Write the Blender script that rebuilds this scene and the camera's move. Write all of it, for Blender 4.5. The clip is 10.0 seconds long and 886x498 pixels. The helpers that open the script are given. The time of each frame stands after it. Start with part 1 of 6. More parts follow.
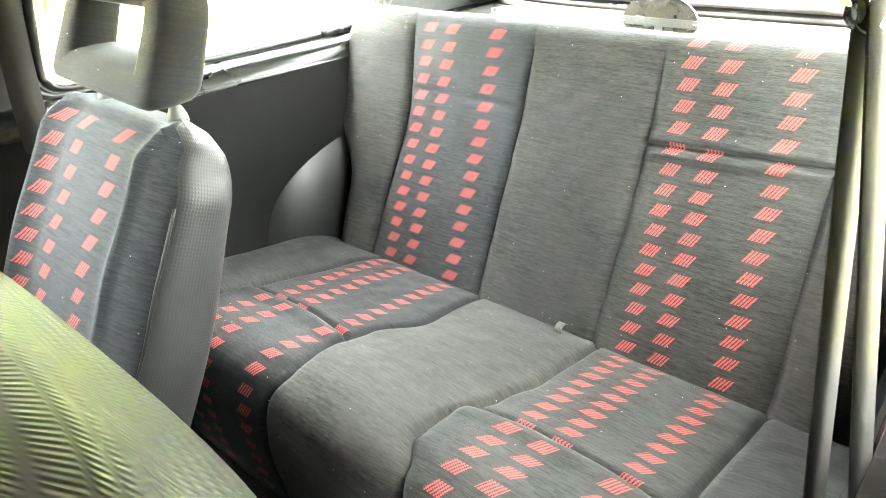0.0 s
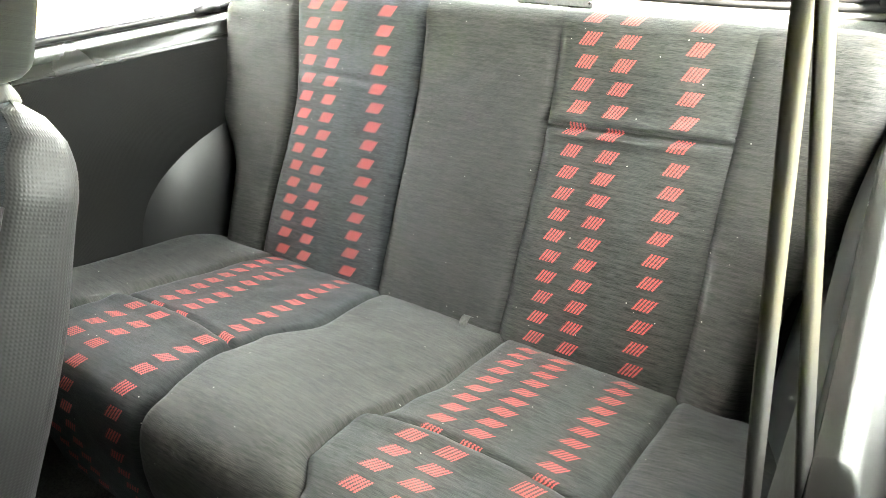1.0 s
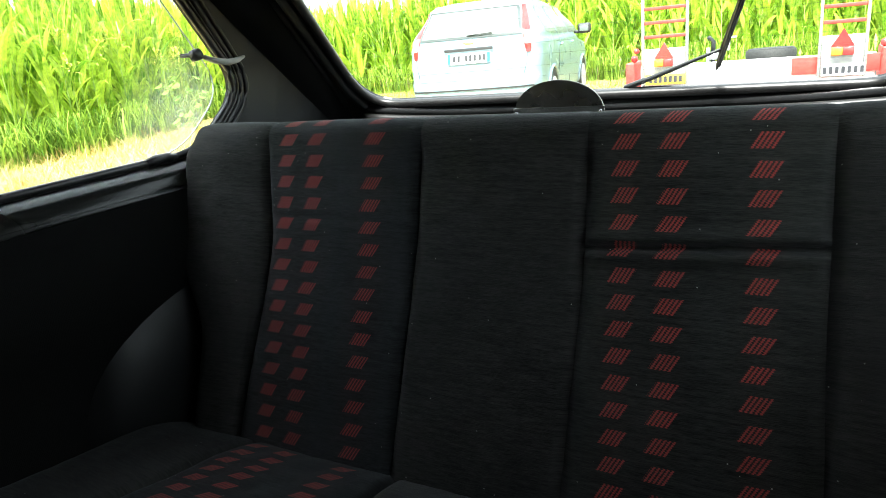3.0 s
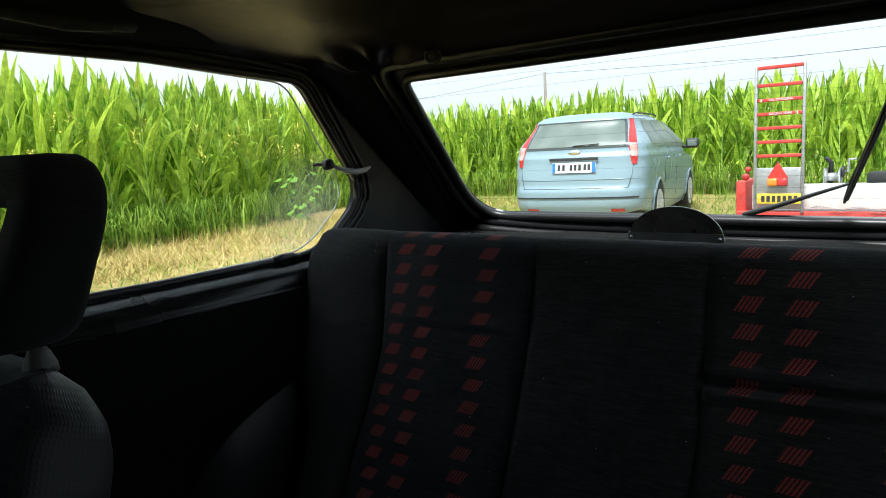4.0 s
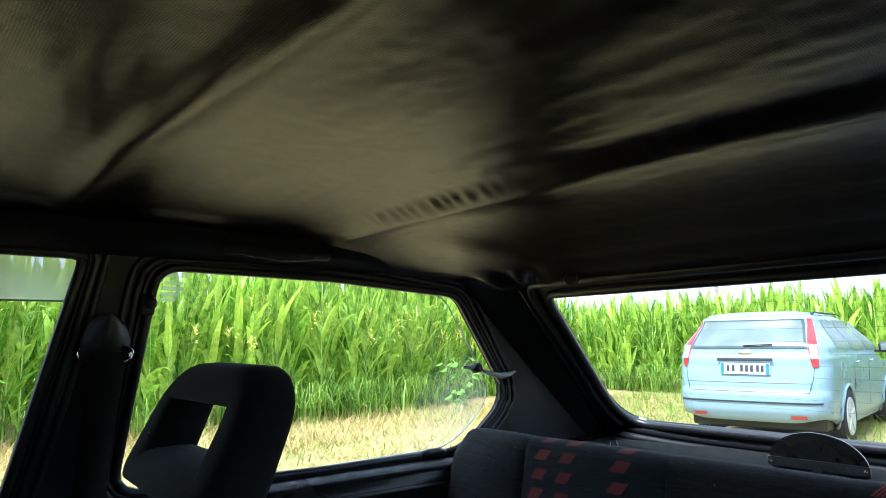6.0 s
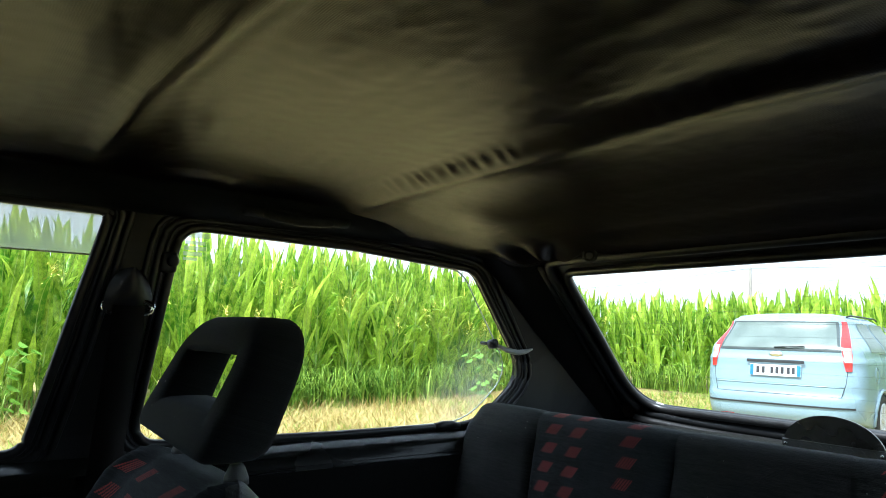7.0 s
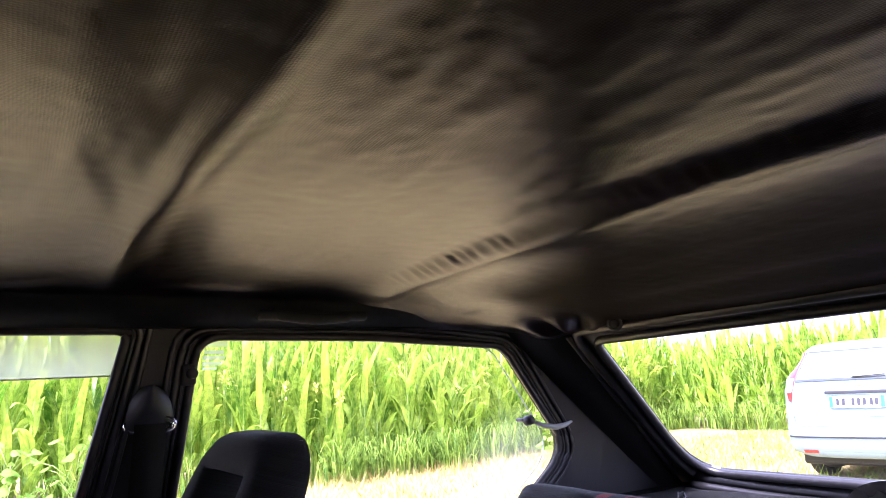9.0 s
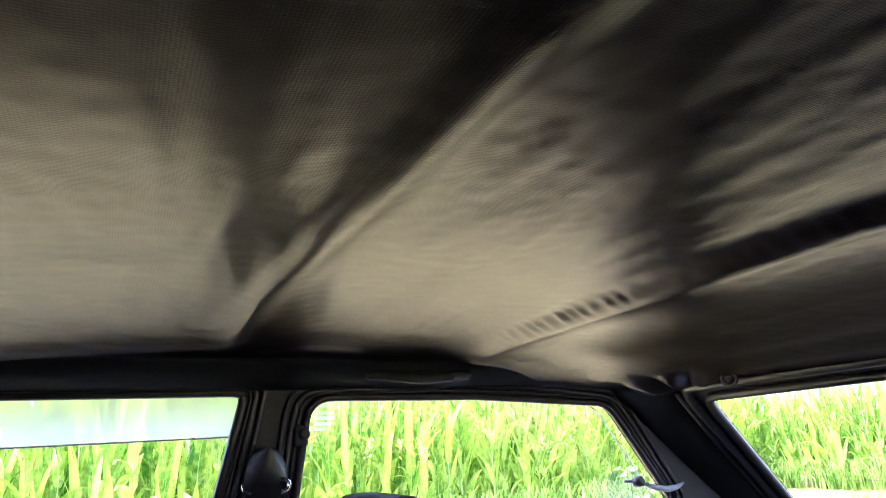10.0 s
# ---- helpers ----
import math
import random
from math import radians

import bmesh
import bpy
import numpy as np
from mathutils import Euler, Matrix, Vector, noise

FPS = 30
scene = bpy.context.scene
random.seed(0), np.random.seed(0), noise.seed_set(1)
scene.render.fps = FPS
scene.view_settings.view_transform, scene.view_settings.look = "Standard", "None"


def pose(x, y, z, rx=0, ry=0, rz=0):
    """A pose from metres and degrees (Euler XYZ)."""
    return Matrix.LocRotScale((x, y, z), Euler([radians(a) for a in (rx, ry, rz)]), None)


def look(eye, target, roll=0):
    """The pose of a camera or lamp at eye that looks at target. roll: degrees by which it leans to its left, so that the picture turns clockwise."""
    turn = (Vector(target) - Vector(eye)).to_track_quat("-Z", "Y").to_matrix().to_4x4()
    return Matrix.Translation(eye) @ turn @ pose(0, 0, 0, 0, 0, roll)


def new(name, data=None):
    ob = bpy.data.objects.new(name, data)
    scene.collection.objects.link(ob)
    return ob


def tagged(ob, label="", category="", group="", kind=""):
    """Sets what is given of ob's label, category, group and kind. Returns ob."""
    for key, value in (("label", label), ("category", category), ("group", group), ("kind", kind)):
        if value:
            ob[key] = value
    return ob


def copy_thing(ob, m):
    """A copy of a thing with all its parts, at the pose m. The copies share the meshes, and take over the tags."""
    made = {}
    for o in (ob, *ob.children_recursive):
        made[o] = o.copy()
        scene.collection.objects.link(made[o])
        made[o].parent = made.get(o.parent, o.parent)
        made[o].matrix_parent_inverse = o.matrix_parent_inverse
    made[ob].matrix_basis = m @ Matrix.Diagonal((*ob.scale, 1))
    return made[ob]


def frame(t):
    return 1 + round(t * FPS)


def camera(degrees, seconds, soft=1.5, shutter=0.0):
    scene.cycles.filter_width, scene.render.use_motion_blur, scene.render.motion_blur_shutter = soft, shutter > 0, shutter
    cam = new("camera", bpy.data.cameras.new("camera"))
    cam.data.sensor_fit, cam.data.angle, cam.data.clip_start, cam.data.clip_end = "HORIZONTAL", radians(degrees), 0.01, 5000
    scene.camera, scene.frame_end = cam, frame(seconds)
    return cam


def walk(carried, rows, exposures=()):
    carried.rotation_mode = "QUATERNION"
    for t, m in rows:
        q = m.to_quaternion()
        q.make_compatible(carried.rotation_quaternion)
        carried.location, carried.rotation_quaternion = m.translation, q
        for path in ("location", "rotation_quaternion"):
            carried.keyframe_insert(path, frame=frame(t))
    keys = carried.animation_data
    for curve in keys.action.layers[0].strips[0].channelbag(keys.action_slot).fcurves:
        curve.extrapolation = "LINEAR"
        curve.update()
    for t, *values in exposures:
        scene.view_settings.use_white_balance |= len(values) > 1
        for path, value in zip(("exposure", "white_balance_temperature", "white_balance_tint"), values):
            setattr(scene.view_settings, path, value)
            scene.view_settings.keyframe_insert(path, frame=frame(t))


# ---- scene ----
cam = camera(66.4, 10.0, soft=0.95)
PATH = [
    (0, (0.64, -0.947, 1.22), (-0.555, 0.355, 0.283), -2.9),
    (0.5, (0.641, -0.952, 1.226), (-0.514, 0.359, 0.251), -3.2),
    (0.7, (0.633, -0.948, 1.212), (-0.49, 0.384, 0.23), -2.2),
    (1, (0.606, -0.879, 1.177), (-0.365, 0.581, 0.214), -1.0),
    (1.2, (0.583, -0.85, 1.098), (-0.284, 0.721, 0.215), 0.1),
    (1.5, (0.523, -0.79, 1.082), (-0.207, 0.872, 0.242), -1.7),
    (1.7, (0.498, -0.766, 1.054), (-0.2, 0.929, 0.254), -4.8),
    (2, (0.466, -0.735, 1.059), (-0.222, 0.97, 0.273), -4.3),
    (2.2, (0.463, -0.725, 1.055), (-0.297, 0.987, 0.353), -4.1),
    (2.5, (0.442, -0.73, 1.075), (-0.402, 0.969, 0.44), -4.0),
    (2.7, (0.431, -0.729, 1.091), (-0.458, 0.951, 0.47), -4.7),
    (3.8, (0.411, -0.753, 1.114), (-0.738, 0.84, 0.738), -4.0),
    (4, (0.406, -0.756, 1.131), (-0.799, 0.815, 0.846), -3.0),
    (4.2, (0.424, -0.778, 1.138), (-0.847, 0.753, 0.936), -3.2),
    (4.5, (0.438, -0.781, 1.149), (-0.957, 0.647, 1.03), -3.4),
    (4.8, (0.467, -0.799, 1.164), (-1.008, 0.55, 1.13), -3.7),
    (5, (0.482, -0.804, 1.182), (-1.021, 0.515, 1.234), -2.3),
    (5.5, (0.51, -0.828, 1.188), (-1.014, 0.445, 1.43), -0.4),
    (5.7, (0.525, -0.834, 1.183), (-0.998, 0.432, 1.459), -0.3),
    (6.8, (0.546, -0.836, 1.148), (-1.01, 0.398, 1.388), -0.1),
    (7, (0.553, -0.817, 1.133), (-1.033, 0.374, 1.385), 1.7),
    (7.2, (0.543, -0.785, 1.128), (-1.009, 0.463, 1.309), 0.1),
    (7.5, (0.601, -0.751, 1.138), (-0.857, 0.609, 1.293), -0.7),
    (7.8, (0.59, -0.703, 1.125), (-0.956, 0.566, 1.136), -2.4),
    (8, (0.605, -0.71, 1.133), (-0.977, 0.489, 1.374), -1.9),
    (8.2, (0.612, -0.711, 1.14), (-0.988, 0.438, 1.485), -2.8),
    (8.5, (0.6, -0.715, 1.146), (-1.015, 0.413, 1.495), -3.9),
    (8.7, (0.596, -0.725, 1.153), (-1.048, 0.367, 1.476), -3.4),
    (9, (0.591, -0.754, 1.19), (-1.06, 0.297, 1.602), -3.2),
    (9.2, (0.562, -0.764, 1.203), (-1.049, 0.325, 1.671), -3.5),
    (9.5, (0.534, -0.783, 1.21), (-1.014, 0.358, 1.759), -3.2),
    (9.7, (0.548, -0.789, 1.215), (-1.044, 0.287, 1.771), -3.2),
    (10, (0.576, -0.8, 1.2), (-1.143, 0.043, 1.775), -3.3),
]
walk(cam, [(t, look(eye, target, roll)) for t, eye, target, roll in PATH],
     exposures=[(0, 6.9, 7200, 9), (0.5, 6.75, 7300, 9), (0.7, 6.5, 7300, 9), (1.0, 6.6, 7300, 8), (1.5, 6.65, 6650, 4), (2.0, 6.35, 6550, 4), (2.5, 4.6, 6500, 6), (2.7, 3.6, 6400, 6),
                (3.8, 0.6, 5950, 8), (4.5, 0.68, 5850, 10), (5.5, 1.3, 5000, 13), (7.0, 1.2, 5450, 7), (7.5, 1.0, 5600, 6), (8.5, 1.65, 5600, 26), (9.0, 2.35, 5350, 48),
                (9.5, 2.6, 5100, 38), (10.0, 2.9, 4850, 38)])

# ---- world, sun, exposure ----
GZ = 0.0
world = bpy.data.worlds.new("overcast_sky")
scene.world = world
world.use_nodes = True
wn = world.node_tree.nodes
wl = world.node_tree.links
sky = wn.new("ShaderNodeTexSky")
sky.sky_type = "NISHITA"
sky.sun_disc = False
sky.sun_elevation = radians(58)
sky.sun_rotation = radians(174)
sky.air_density = 1.6
sky.dust_density = 5.0
milk = wn.new("ShaderNodeMixRGB")
milk.inputs[0].default_value = 0.72
milk.inputs[2].default_value = (9.2, 9.5, 9.9, 1)
wl.new(sky.outputs[0], milk.inputs[1])
wl.new(milk.outputs[0], wn["Background"].inputs[0])
wn["Background"].inputs[1].default_value = 0.105
sun = new("sun", bpy.data.lights.new("sun", "SUN"))
sun.data.energy = 5.0
sun.data.angle = radians(18)
sun.data.color = (1.0, 0.96, 0.9)
sun.matrix_world = look((0.9, -8.0, 13), (0, 0, 0))


# ---- materials ----
def node_mat(name, rough=0.7, metal=0.0, spec=0.5):
    m = bpy.data.materials.new(name)
    m.use_nodes = True
    b = m.node_tree.nodes["Principled BSDF"]
    b.inputs["Roughness"].default_value = rough
    b.inputs["Metallic"].default_value = metal
    b.inputs["Specular IOR Level"].default_value = spec
    return m, m.node_tree.nodes, m.node_tree.links, b


def rgba(c):
    return (c[0], c[1], c[2], 1.0)


def two_scale(name, c1, c2, fine=60.0, coarse=4.0, rough=0.7, metal=0.0, spec=0.5, bump=0.2, dist=0.002, stretch=(1, 1, 1), wear=0.35, island=0.0, coords="Object"):
    """Grain and large stains between two colours, with fine relief."""
    m, n, l, b = node_mat(name, rough, metal, spec)
    co = n.new("ShaderNodeTexCoord")
    mp = n.new("ShaderNodeMapping")
    mp.inputs["Scale"].default_value = stretch
    l.new(co.outputs[coords], mp.inputs[0])
    n1 = n.new("ShaderNodeTexNoise")
    n1.inputs["Scale"].default_value = fine
    n1.inputs["Detail"].default_value = 5
    n2 = n.new("ShaderNodeTexNoise")
    n2.inputs["Scale"].default_value = coarse
    n2.inputs["Detail"].default_value = 3
    l.new(mp.outputs[0], n1.inputs[0])
    l.new(co.outputs[coords], n2.inputs[0])
    mix = n.new("ShaderNodeMixRGB")
    mix.inputs[1].default_value = rgba(c1)
    mix.inputs[2].default_value = rgba(c2)
    add = n.new("ShaderNodeMath")
    add.operation = "MULTIPLY_ADD"
    add.inputs[1].default_value = wear
    l.new(n2.outputs[0], add.inputs[0])
    mul = n.new("ShaderNodeMath")
    mul.operation = "MULTIPLY"
    mul.inputs[1].default_value = 1.0 - wear
    l.new(n1.outputs[0], mul.inputs[0])
    l.new(mul.outputs[0], add.inputs[2])
    ramp = n.new("ShaderNodeMapRange")
    ramp.inputs[1].default_value = 0.3
    ramp.inputs[2].default_value = 0.7
    l.new(add.outputs[0], ramp.inputs[0])
    fac = ramp.outputs[0]
    if island:
        gi = n.new("ShaderNodeNewGeometry")
        mi = n.new("ShaderNodeMath")
        mi.operation = "MULTIPLY_ADD"
        mi.inputs[1].default_value = island
        mi.inputs[2].default_value = -island / 2
        l.new(gi.outputs["Random Per Island"], mi.inputs[0])
        ad = n.new("ShaderNodeMath")
        ad.use_clamp = True
        l.new(mi.outputs[0], ad.inputs[0])
        l.new(fac, ad.inputs[1])
        fac = ad.outputs[0]
    l.new(fac, mix.inputs[0])
    l.new(mix.outputs[0], b.inputs["Base Color"])
    rr = n.new("ShaderNodeMapRange")
    rr.inputs[3].default_value = max(0.02, rough - 0.08)
    rr.inputs[4].default_value = min(1.0, rough + 0.1)
    l.new(n2.outputs[0], rr.inputs[0])
    l.new(rr.outputs[0], b.inputs["Roughness"])
    if bump:
        bp = n.new("ShaderNodeBump")
        bp.inputs["Strength"].default_value = bump
        bp.inputs["Distance"].default_value = dist
        l.new(n1.outputs[0], bp.inputs["Height"])
        l.new(bp.outputs[0], b.inputs["Normal"])
    return m


def weave_mat(name, c1, c2, squares=None):
    """Cut velour: streaks across the cloth, lint specks, and woven red check marks where squares are given.
    squares: (columns, lean, pitch, first row, width, height and, if they end, rows), metres on the cloth's own map."""
    m, n, l, b = node_mat(name, 0.92, 0.0, 0.25)
    b.inputs["Sheen Weight"].default_value = 0.06
    b.inputs["Sheen Roughness"].default_value = 0.5
    b.inputs["Sheen Tint"].default_value = (0.8, 0.85, 0.9, 1)
    uv = n.new("ShaderNodeUVMap")
    uv.uv_map = "cloth"
    sep = n.new("ShaderNodeSeparateXYZ")
    l.new(uv.outputs[0], sep.inputs[0])

    def math_node(op, a, bb=None, c=None, clamp=False):
        k = n.new("ShaderNodeMath")
        k.operation = op
        k.use_clamp = clamp
        for i, v in enumerate((a, bb, c)):
            if v is None:
                continue
            if isinstance(v, (int, float)):
                k.inputs[i].default_value = v
            else:
                l.new(v, k.inputs[i])
        return k.outputs[0]

    mp = n.new("ShaderNodeMapping")
    mp.inputs["Scale"].default_value = (45, 760, 1)
    l.new(uv.outputs[0], mp.inputs[0])
    st = n.new("ShaderNodeTexNoise")
    st.inputs["Scale"].default_value = 1.6
    st.inputs["Detail"].default_value = 4
    l.new(mp.outputs[0], st.inputs[0])
    big = n.new("ShaderNodeTexNoise")
    big.inputs["Scale"].default_value = 9
    big.inputs["Detail"].default_value = 4
    l.new(uv.outputs[0], big.inputs[0])
    mp2 = n.new("ShaderNodeMapping")
    mp2.inputs["Scale"].default_value = (14, 170, 1)
    l.new(uv.outputs[0], mp2.inputs[0])
    slub = n.new("ShaderNodeTexNoise")
    slub.inputs["Scale"].default_value = 1.3
    slub.inputs["Detail"].default_value = 3
    l.new(mp2.outputs[0], slub.inputs[0])
    fac = math_node("MULTIPLY_ADD", big.outputs[0], 0.18, math_node("MULTIPLY_ADD", slub.outputs[0], 0.34, math_node("MULTIPLY", st.outputs[0], 0.55)))
    rg = n.new("ShaderNodeMapRange")
    rg.inputs[1].default_value = 0.43
    rg.inputs[2].default_value = 0.64
    l.new(fac, rg.inputs[0])
    mix = n.new("ShaderNodeMixRGB")
    mix.inputs[1].default_value = rgba(c1)
    mix.inputs[2].default_value = rgba(c2)
    l.new(rg.outputs[0], mix.inputs[0])
    col = mix.outputs[0]
    # lint and dust specks
    vo = n.new("ShaderNodeTexVoronoi")
    vo.inputs["Scale"].default_value = 60
    l.new(uv.outputs[0], vo.inputs[0])
    speck = math_node("LESS_THAN", vo.outputs["Distance"], 0.055)
    pick = n.new("ShaderNodeSeparateColor")
    l.new(vo.outputs["Color"], pick.inputs[0])
    speck = math_node("MULTIPLY", speck, math_node("GREATER_THAN", pick.outputs[0], 0.72))
    dust = n.new("ShaderNodeMixRGB")
    dust.inputs[2].default_value = (0.45, 0.44, 0.40, 1)
    l.new(math_node("MULTIPLY", speck, 0.6), dust.inputs[0])
    l.new(col, dust.inputs[1])
    col = dust.outputs[0]
    if squares:
        columns, lean, pitch, first, w, h = squares[:6]
        u, v = sep.outputs[0], sep.outputs[1]
        vr = math_node("SUBTRACT", v, first)
        row = math_node("FRACT", math_node("DIVIDE", vr, pitch))
        dv = math_node("MULTIPLY", math_node("SUBTRACT", row, 0.5), pitch)
        inrow = math_node("LESS_THAN", math_node("ABSOLUTE", dv), h / 2)
        if len(squares) > 6:
            inrow = math_node("MULTIPLY", inrow, math_node("LESS_THAN", vr, squares[6] * pitch))
        # checks lean with the cloth
        us = math_node("SUBTRACT", math_node("MULTIPLY_ADD", v, lean, u), math_node("MULTIPLY", dv, 0.58))
        mask = None
        for c in columns:
            k = math_node("LESS_THAN", math_node("ABSOLUTE", math_node("SUBTRACT", us, c)), w / 2)
            mask = k if mask is None else math_node("MAXIMUM", mask, k)
        mask = math_node("MULTIPLY", mask, inrow)
        twist = math_node("MULTIPLY", math_node("SINE", math_node("MULTIPLY", v, math.tau / 0.0026)), 0.13)
        thread = math_node("FRACT", math_node("MULTIPLY_ADD", us, 1 / 0.0057, twist))
        gap = math_node("GREATER_THAN", thread, 0.48)
        weft = math_node("GREATER_THAN", math_node("FRACT", math_node("MULTIPLY", math_node("MULTIPLY_ADD", u, 0.5, v), 1 / 0.0024)), 0.25)
        ink = math_node("MULTIPLY", math_node("MULTIPLY", mask, math_node("MULTIPLY_ADD", gap, 0.92, 0.05)), math_node("MULTIPLY_ADD", weft, 0.35, 0.65))
        ink = math_node("MULTIPLY", ink, math_node("MULTIPLY_ADD", st.outputs[0], 0.5, 0.72, clamp=True))
        red = n.new("ShaderNodeMixRGB")
        red.inputs[2].default_value = (0.34, 0.052, 0.046, 1)
        l.new(ink, red.inputs[0])
        l.new(col, red.inputs[1])
        col = red.outputs[0]
    l.new(col, b.inputs["Base Color"])
    bp = n.new("ShaderNodeBump")
    bp.inputs["Strength"].default_value = 0.45
    bp.inputs["Distance"].default_value = 0.0013
    l.new(st.outputs[0], bp.inputs["Height"])
    l.new(bp.outputs[0], b.inputs["Normal"])
    return m


def vinyl_mat(name, c1, c2, cell=0.0035, rough=0.42, bump=0.35, mapped=False, spec=0.5):
    """Grained or embossed vinyl: small rounded cells in relief."""
    m, n, l, b = node_mat(name, rough, 0.0, spec)
    co = n.new("ShaderNodeTexCoord")
    vo = n.new("ShaderNodeTexVoronoi")
    vo.inputs["Scale"].default_value = 1.0 / cell
    vo.inputs["Randomness"].default_value = 0.25
    l.new(co.outputs["Object"], vo.inputs[0])
    big = n.new("ShaderNodeTexNoise")
    big.inputs["Scale"].default_value = 7
    big.inputs["Detail"].default_value = 6
    l.new(co.outputs["Object"], big.inputs[0])
    mix = n.new("ShaderNodeMixRGB")
    mix.inputs[1].default_value = rgba(c1)
    mix.inputs[2].default_value = rgba(c2)
    l.new(big.outputs[0], mix.inputs[0])
    l.new(mix.outputs[0], b.inputs["Base Color"])
    rr = n.new("ShaderNodeMapRange")
    rr.inputs[3].default_value = rough - 0.1
    rr.inputs[4].default_value = rough + 0.14
    l.new(big.outputs[0], rr.inputs[0])
    l.new(rr.outputs[0], b.inputs["Roughness"])
    bp = n.new("ShaderNodeBump")
    bp.inputs["Strength"].default_value = bump
    bp.inputs["Distance"].default_value = 0.001
    l.new(vo.outputs["Distance"], bp.inputs["Height"])
    if mapped:
        # rows of raised dots on the sheet's own map
        uv = n.new("ShaderNodeUVMap")
        uv.uv_map = "cloth"
        sp = n.new("ShaderNodeSeparateXYZ")
        l.new(uv.outputs[0], sp.inputs[0])
        waves = []
        for k in (0, 1):
            a = n.new("ShaderNodeMath")
            a.operation = "MULTIPLY"
            a.inputs[1].default_value = math.tau / cell
            l.new(sp.outputs[k], a.inputs[0])
            w = n.new("ShaderNodeMath")
            w.operation = "SINE"
            l.new(a.outputs[0], w.inputs[0])
            lift = n.new("ShaderNodeMath")
            lift.operation = "MULTIPLY_ADD"
            lift.inputs[1].default_value = 0.5
            lift.inputs[2].default_value = 0.5
            l.new(w.outputs[0], lift.inputs[0])
            waves.append(lift)
        pr = n.new("ShaderNodeMath")
        pr.operation = "MULTIPLY"
        l.new(waves[0].outputs[0], pr.inputs[0])
        l.new(waves[1].outputs[0], pr.inputs[1])
        l.new(pr.outputs[0], bp.inputs["Height"])
    l.new(bp.outputs[0], b.inputs["Normal"])
    return m


def film_mat(name, colour, cover, noise_scale=0.0, dusty=None):
    """A pale film on glass: part diffuse, part clear. dusty: (point, radius) of a smear of dust."""
    m, n, l, b = node_mat(name, 0.9)
    b.inputs["Base Color"].default_value = rgba(colour)
    tl = n.new("ShaderNodeBsdfTranslucent")
    tl.inputs[0].default_value = rgba(colour)
    both = n.new("ShaderNodeMixShader")
    l.new(b.outputs[0], both.inputs[1])
    l.new(tl.outputs[0], both.inputs[2])
    tr = n.new("ShaderNodeBsdfTransparent")
    mx = n.new("ShaderNodeMixShader")
    mx.inputs[0].default_value = cover
    l.new(tr.outputs[0], mx.inputs[1])
    l.new(both.outputs[0], mx.inputs[2])
    if dusty:
        co = n.new("ShaderNodeNewGeometry")
        vm = n.new("ShaderNodeVectorMath")
        vm.operation = "DISTANCE"
        vm.inputs[1].default_value = dusty[0]
        l.new(co.outputs["Position"], vm.inputs[0])
        rg = n.new("ShaderNodeMapRange")
        rg.inputs[1].default_value = dusty[1]
        rg.inputs[2].default_value = 0.0
        l.new(vm.outputs["Value"], rg.inputs[0])
        ns = n.new("ShaderNodeTexNoise")
        ns.inputs["Scale"].default_value = noise_scale
        ns.inputs["Detail"].default_value = 7
        l.new(co.outputs["Position"], ns.inputs[0])
        mu = n.new("ShaderNodeMath")
        mu.operation = "MULTIPLY"
        l.new(rg.outputs[0], mu.inputs[0])
        l.new(ns.outputs[0], mu.inputs[1])
        m2 = n.new("ShaderNodeMath")
        m2.operation = "MULTIPLY"
        m2.inputs[1].default_value = cover
        l.new(mu.outputs[0], m2.inputs[0])
        l.new(m2.outputs[0], mx.inputs[0])
    l.new(mx.outputs[0], n["Material Output"].inputs[0])
    return m


def leaf_mat(name, c1, c2, fine, coarse, through_light=0.4, rough=0.5, spec=0.22):
    """Leaf tissue: mottled colour, gloss on top, light through it; each leaf a little different."""
    m = two_scale(name, c1, c2, fine, coarse, rough, spec=spec, bump=0.1, island=0.8)
    n, l = m.node_tree.nodes, m.node_tree.links
    b = n["Principled BSDF"]
    tl = n.new("ShaderNodeBsdfTranslucent")
    src = b.inputs["Base Color"].links[0].from_socket
    l.new(src, tl.inputs[0])
    mx = n.new("ShaderNodeMixShader")
    mx.inputs[0].default_value = through_light
    l.new(b.outputs[0], mx.inputs[1])
    l.new(tl.outputs[0], mx.inputs[2])
    l.new(mx.outputs[0], n["Material Output"].inputs[0])
    return m


def glass_mat(name, tint=(0.95, 0.975, 0.96)):
    """Thin car glass: light passes straight through, a little is mirrored."""
    m, n, l, b = node_mat(name)
    n.remove(b)
    tr = n.new("ShaderNodeBsdfTransparent")
    tr.inputs[0].default_value = rgba(tint)
    gl = n.new("ShaderNodeBsdfGlossy")
    gl.inputs["Roughness"].default_value = 0.02
    lw = n.new("ShaderNodeLayerWeight")
    lw.inputs[0].default_value = 0.5
    pw = n.new("ShaderNodeMath")
    pw.operation = "POWER"
    pw.inputs[1].default_value = 4.0
    l.new(lw.outputs["Facing"], pw.inputs[0])
    fr = n.new("ShaderNodeMath")
    fr.operation = "MULTIPLY_ADD"
    fr.inputs[1].default_value = 0.35
    fr.inputs[2].default_value = 0.02
    l.new(pw.outputs[0], fr.inputs[0])
    mx = n.new("ShaderNodeMixShader")
    l.new(fr.outputs[0], mx.inputs[0])
    l.new(tr.outputs[0], mx.inputs[1])
    l.new(gl.outputs[0], mx.inputs[2])
    l.new(mx.outputs[0], n["Material Output"].inputs[0])
    return m


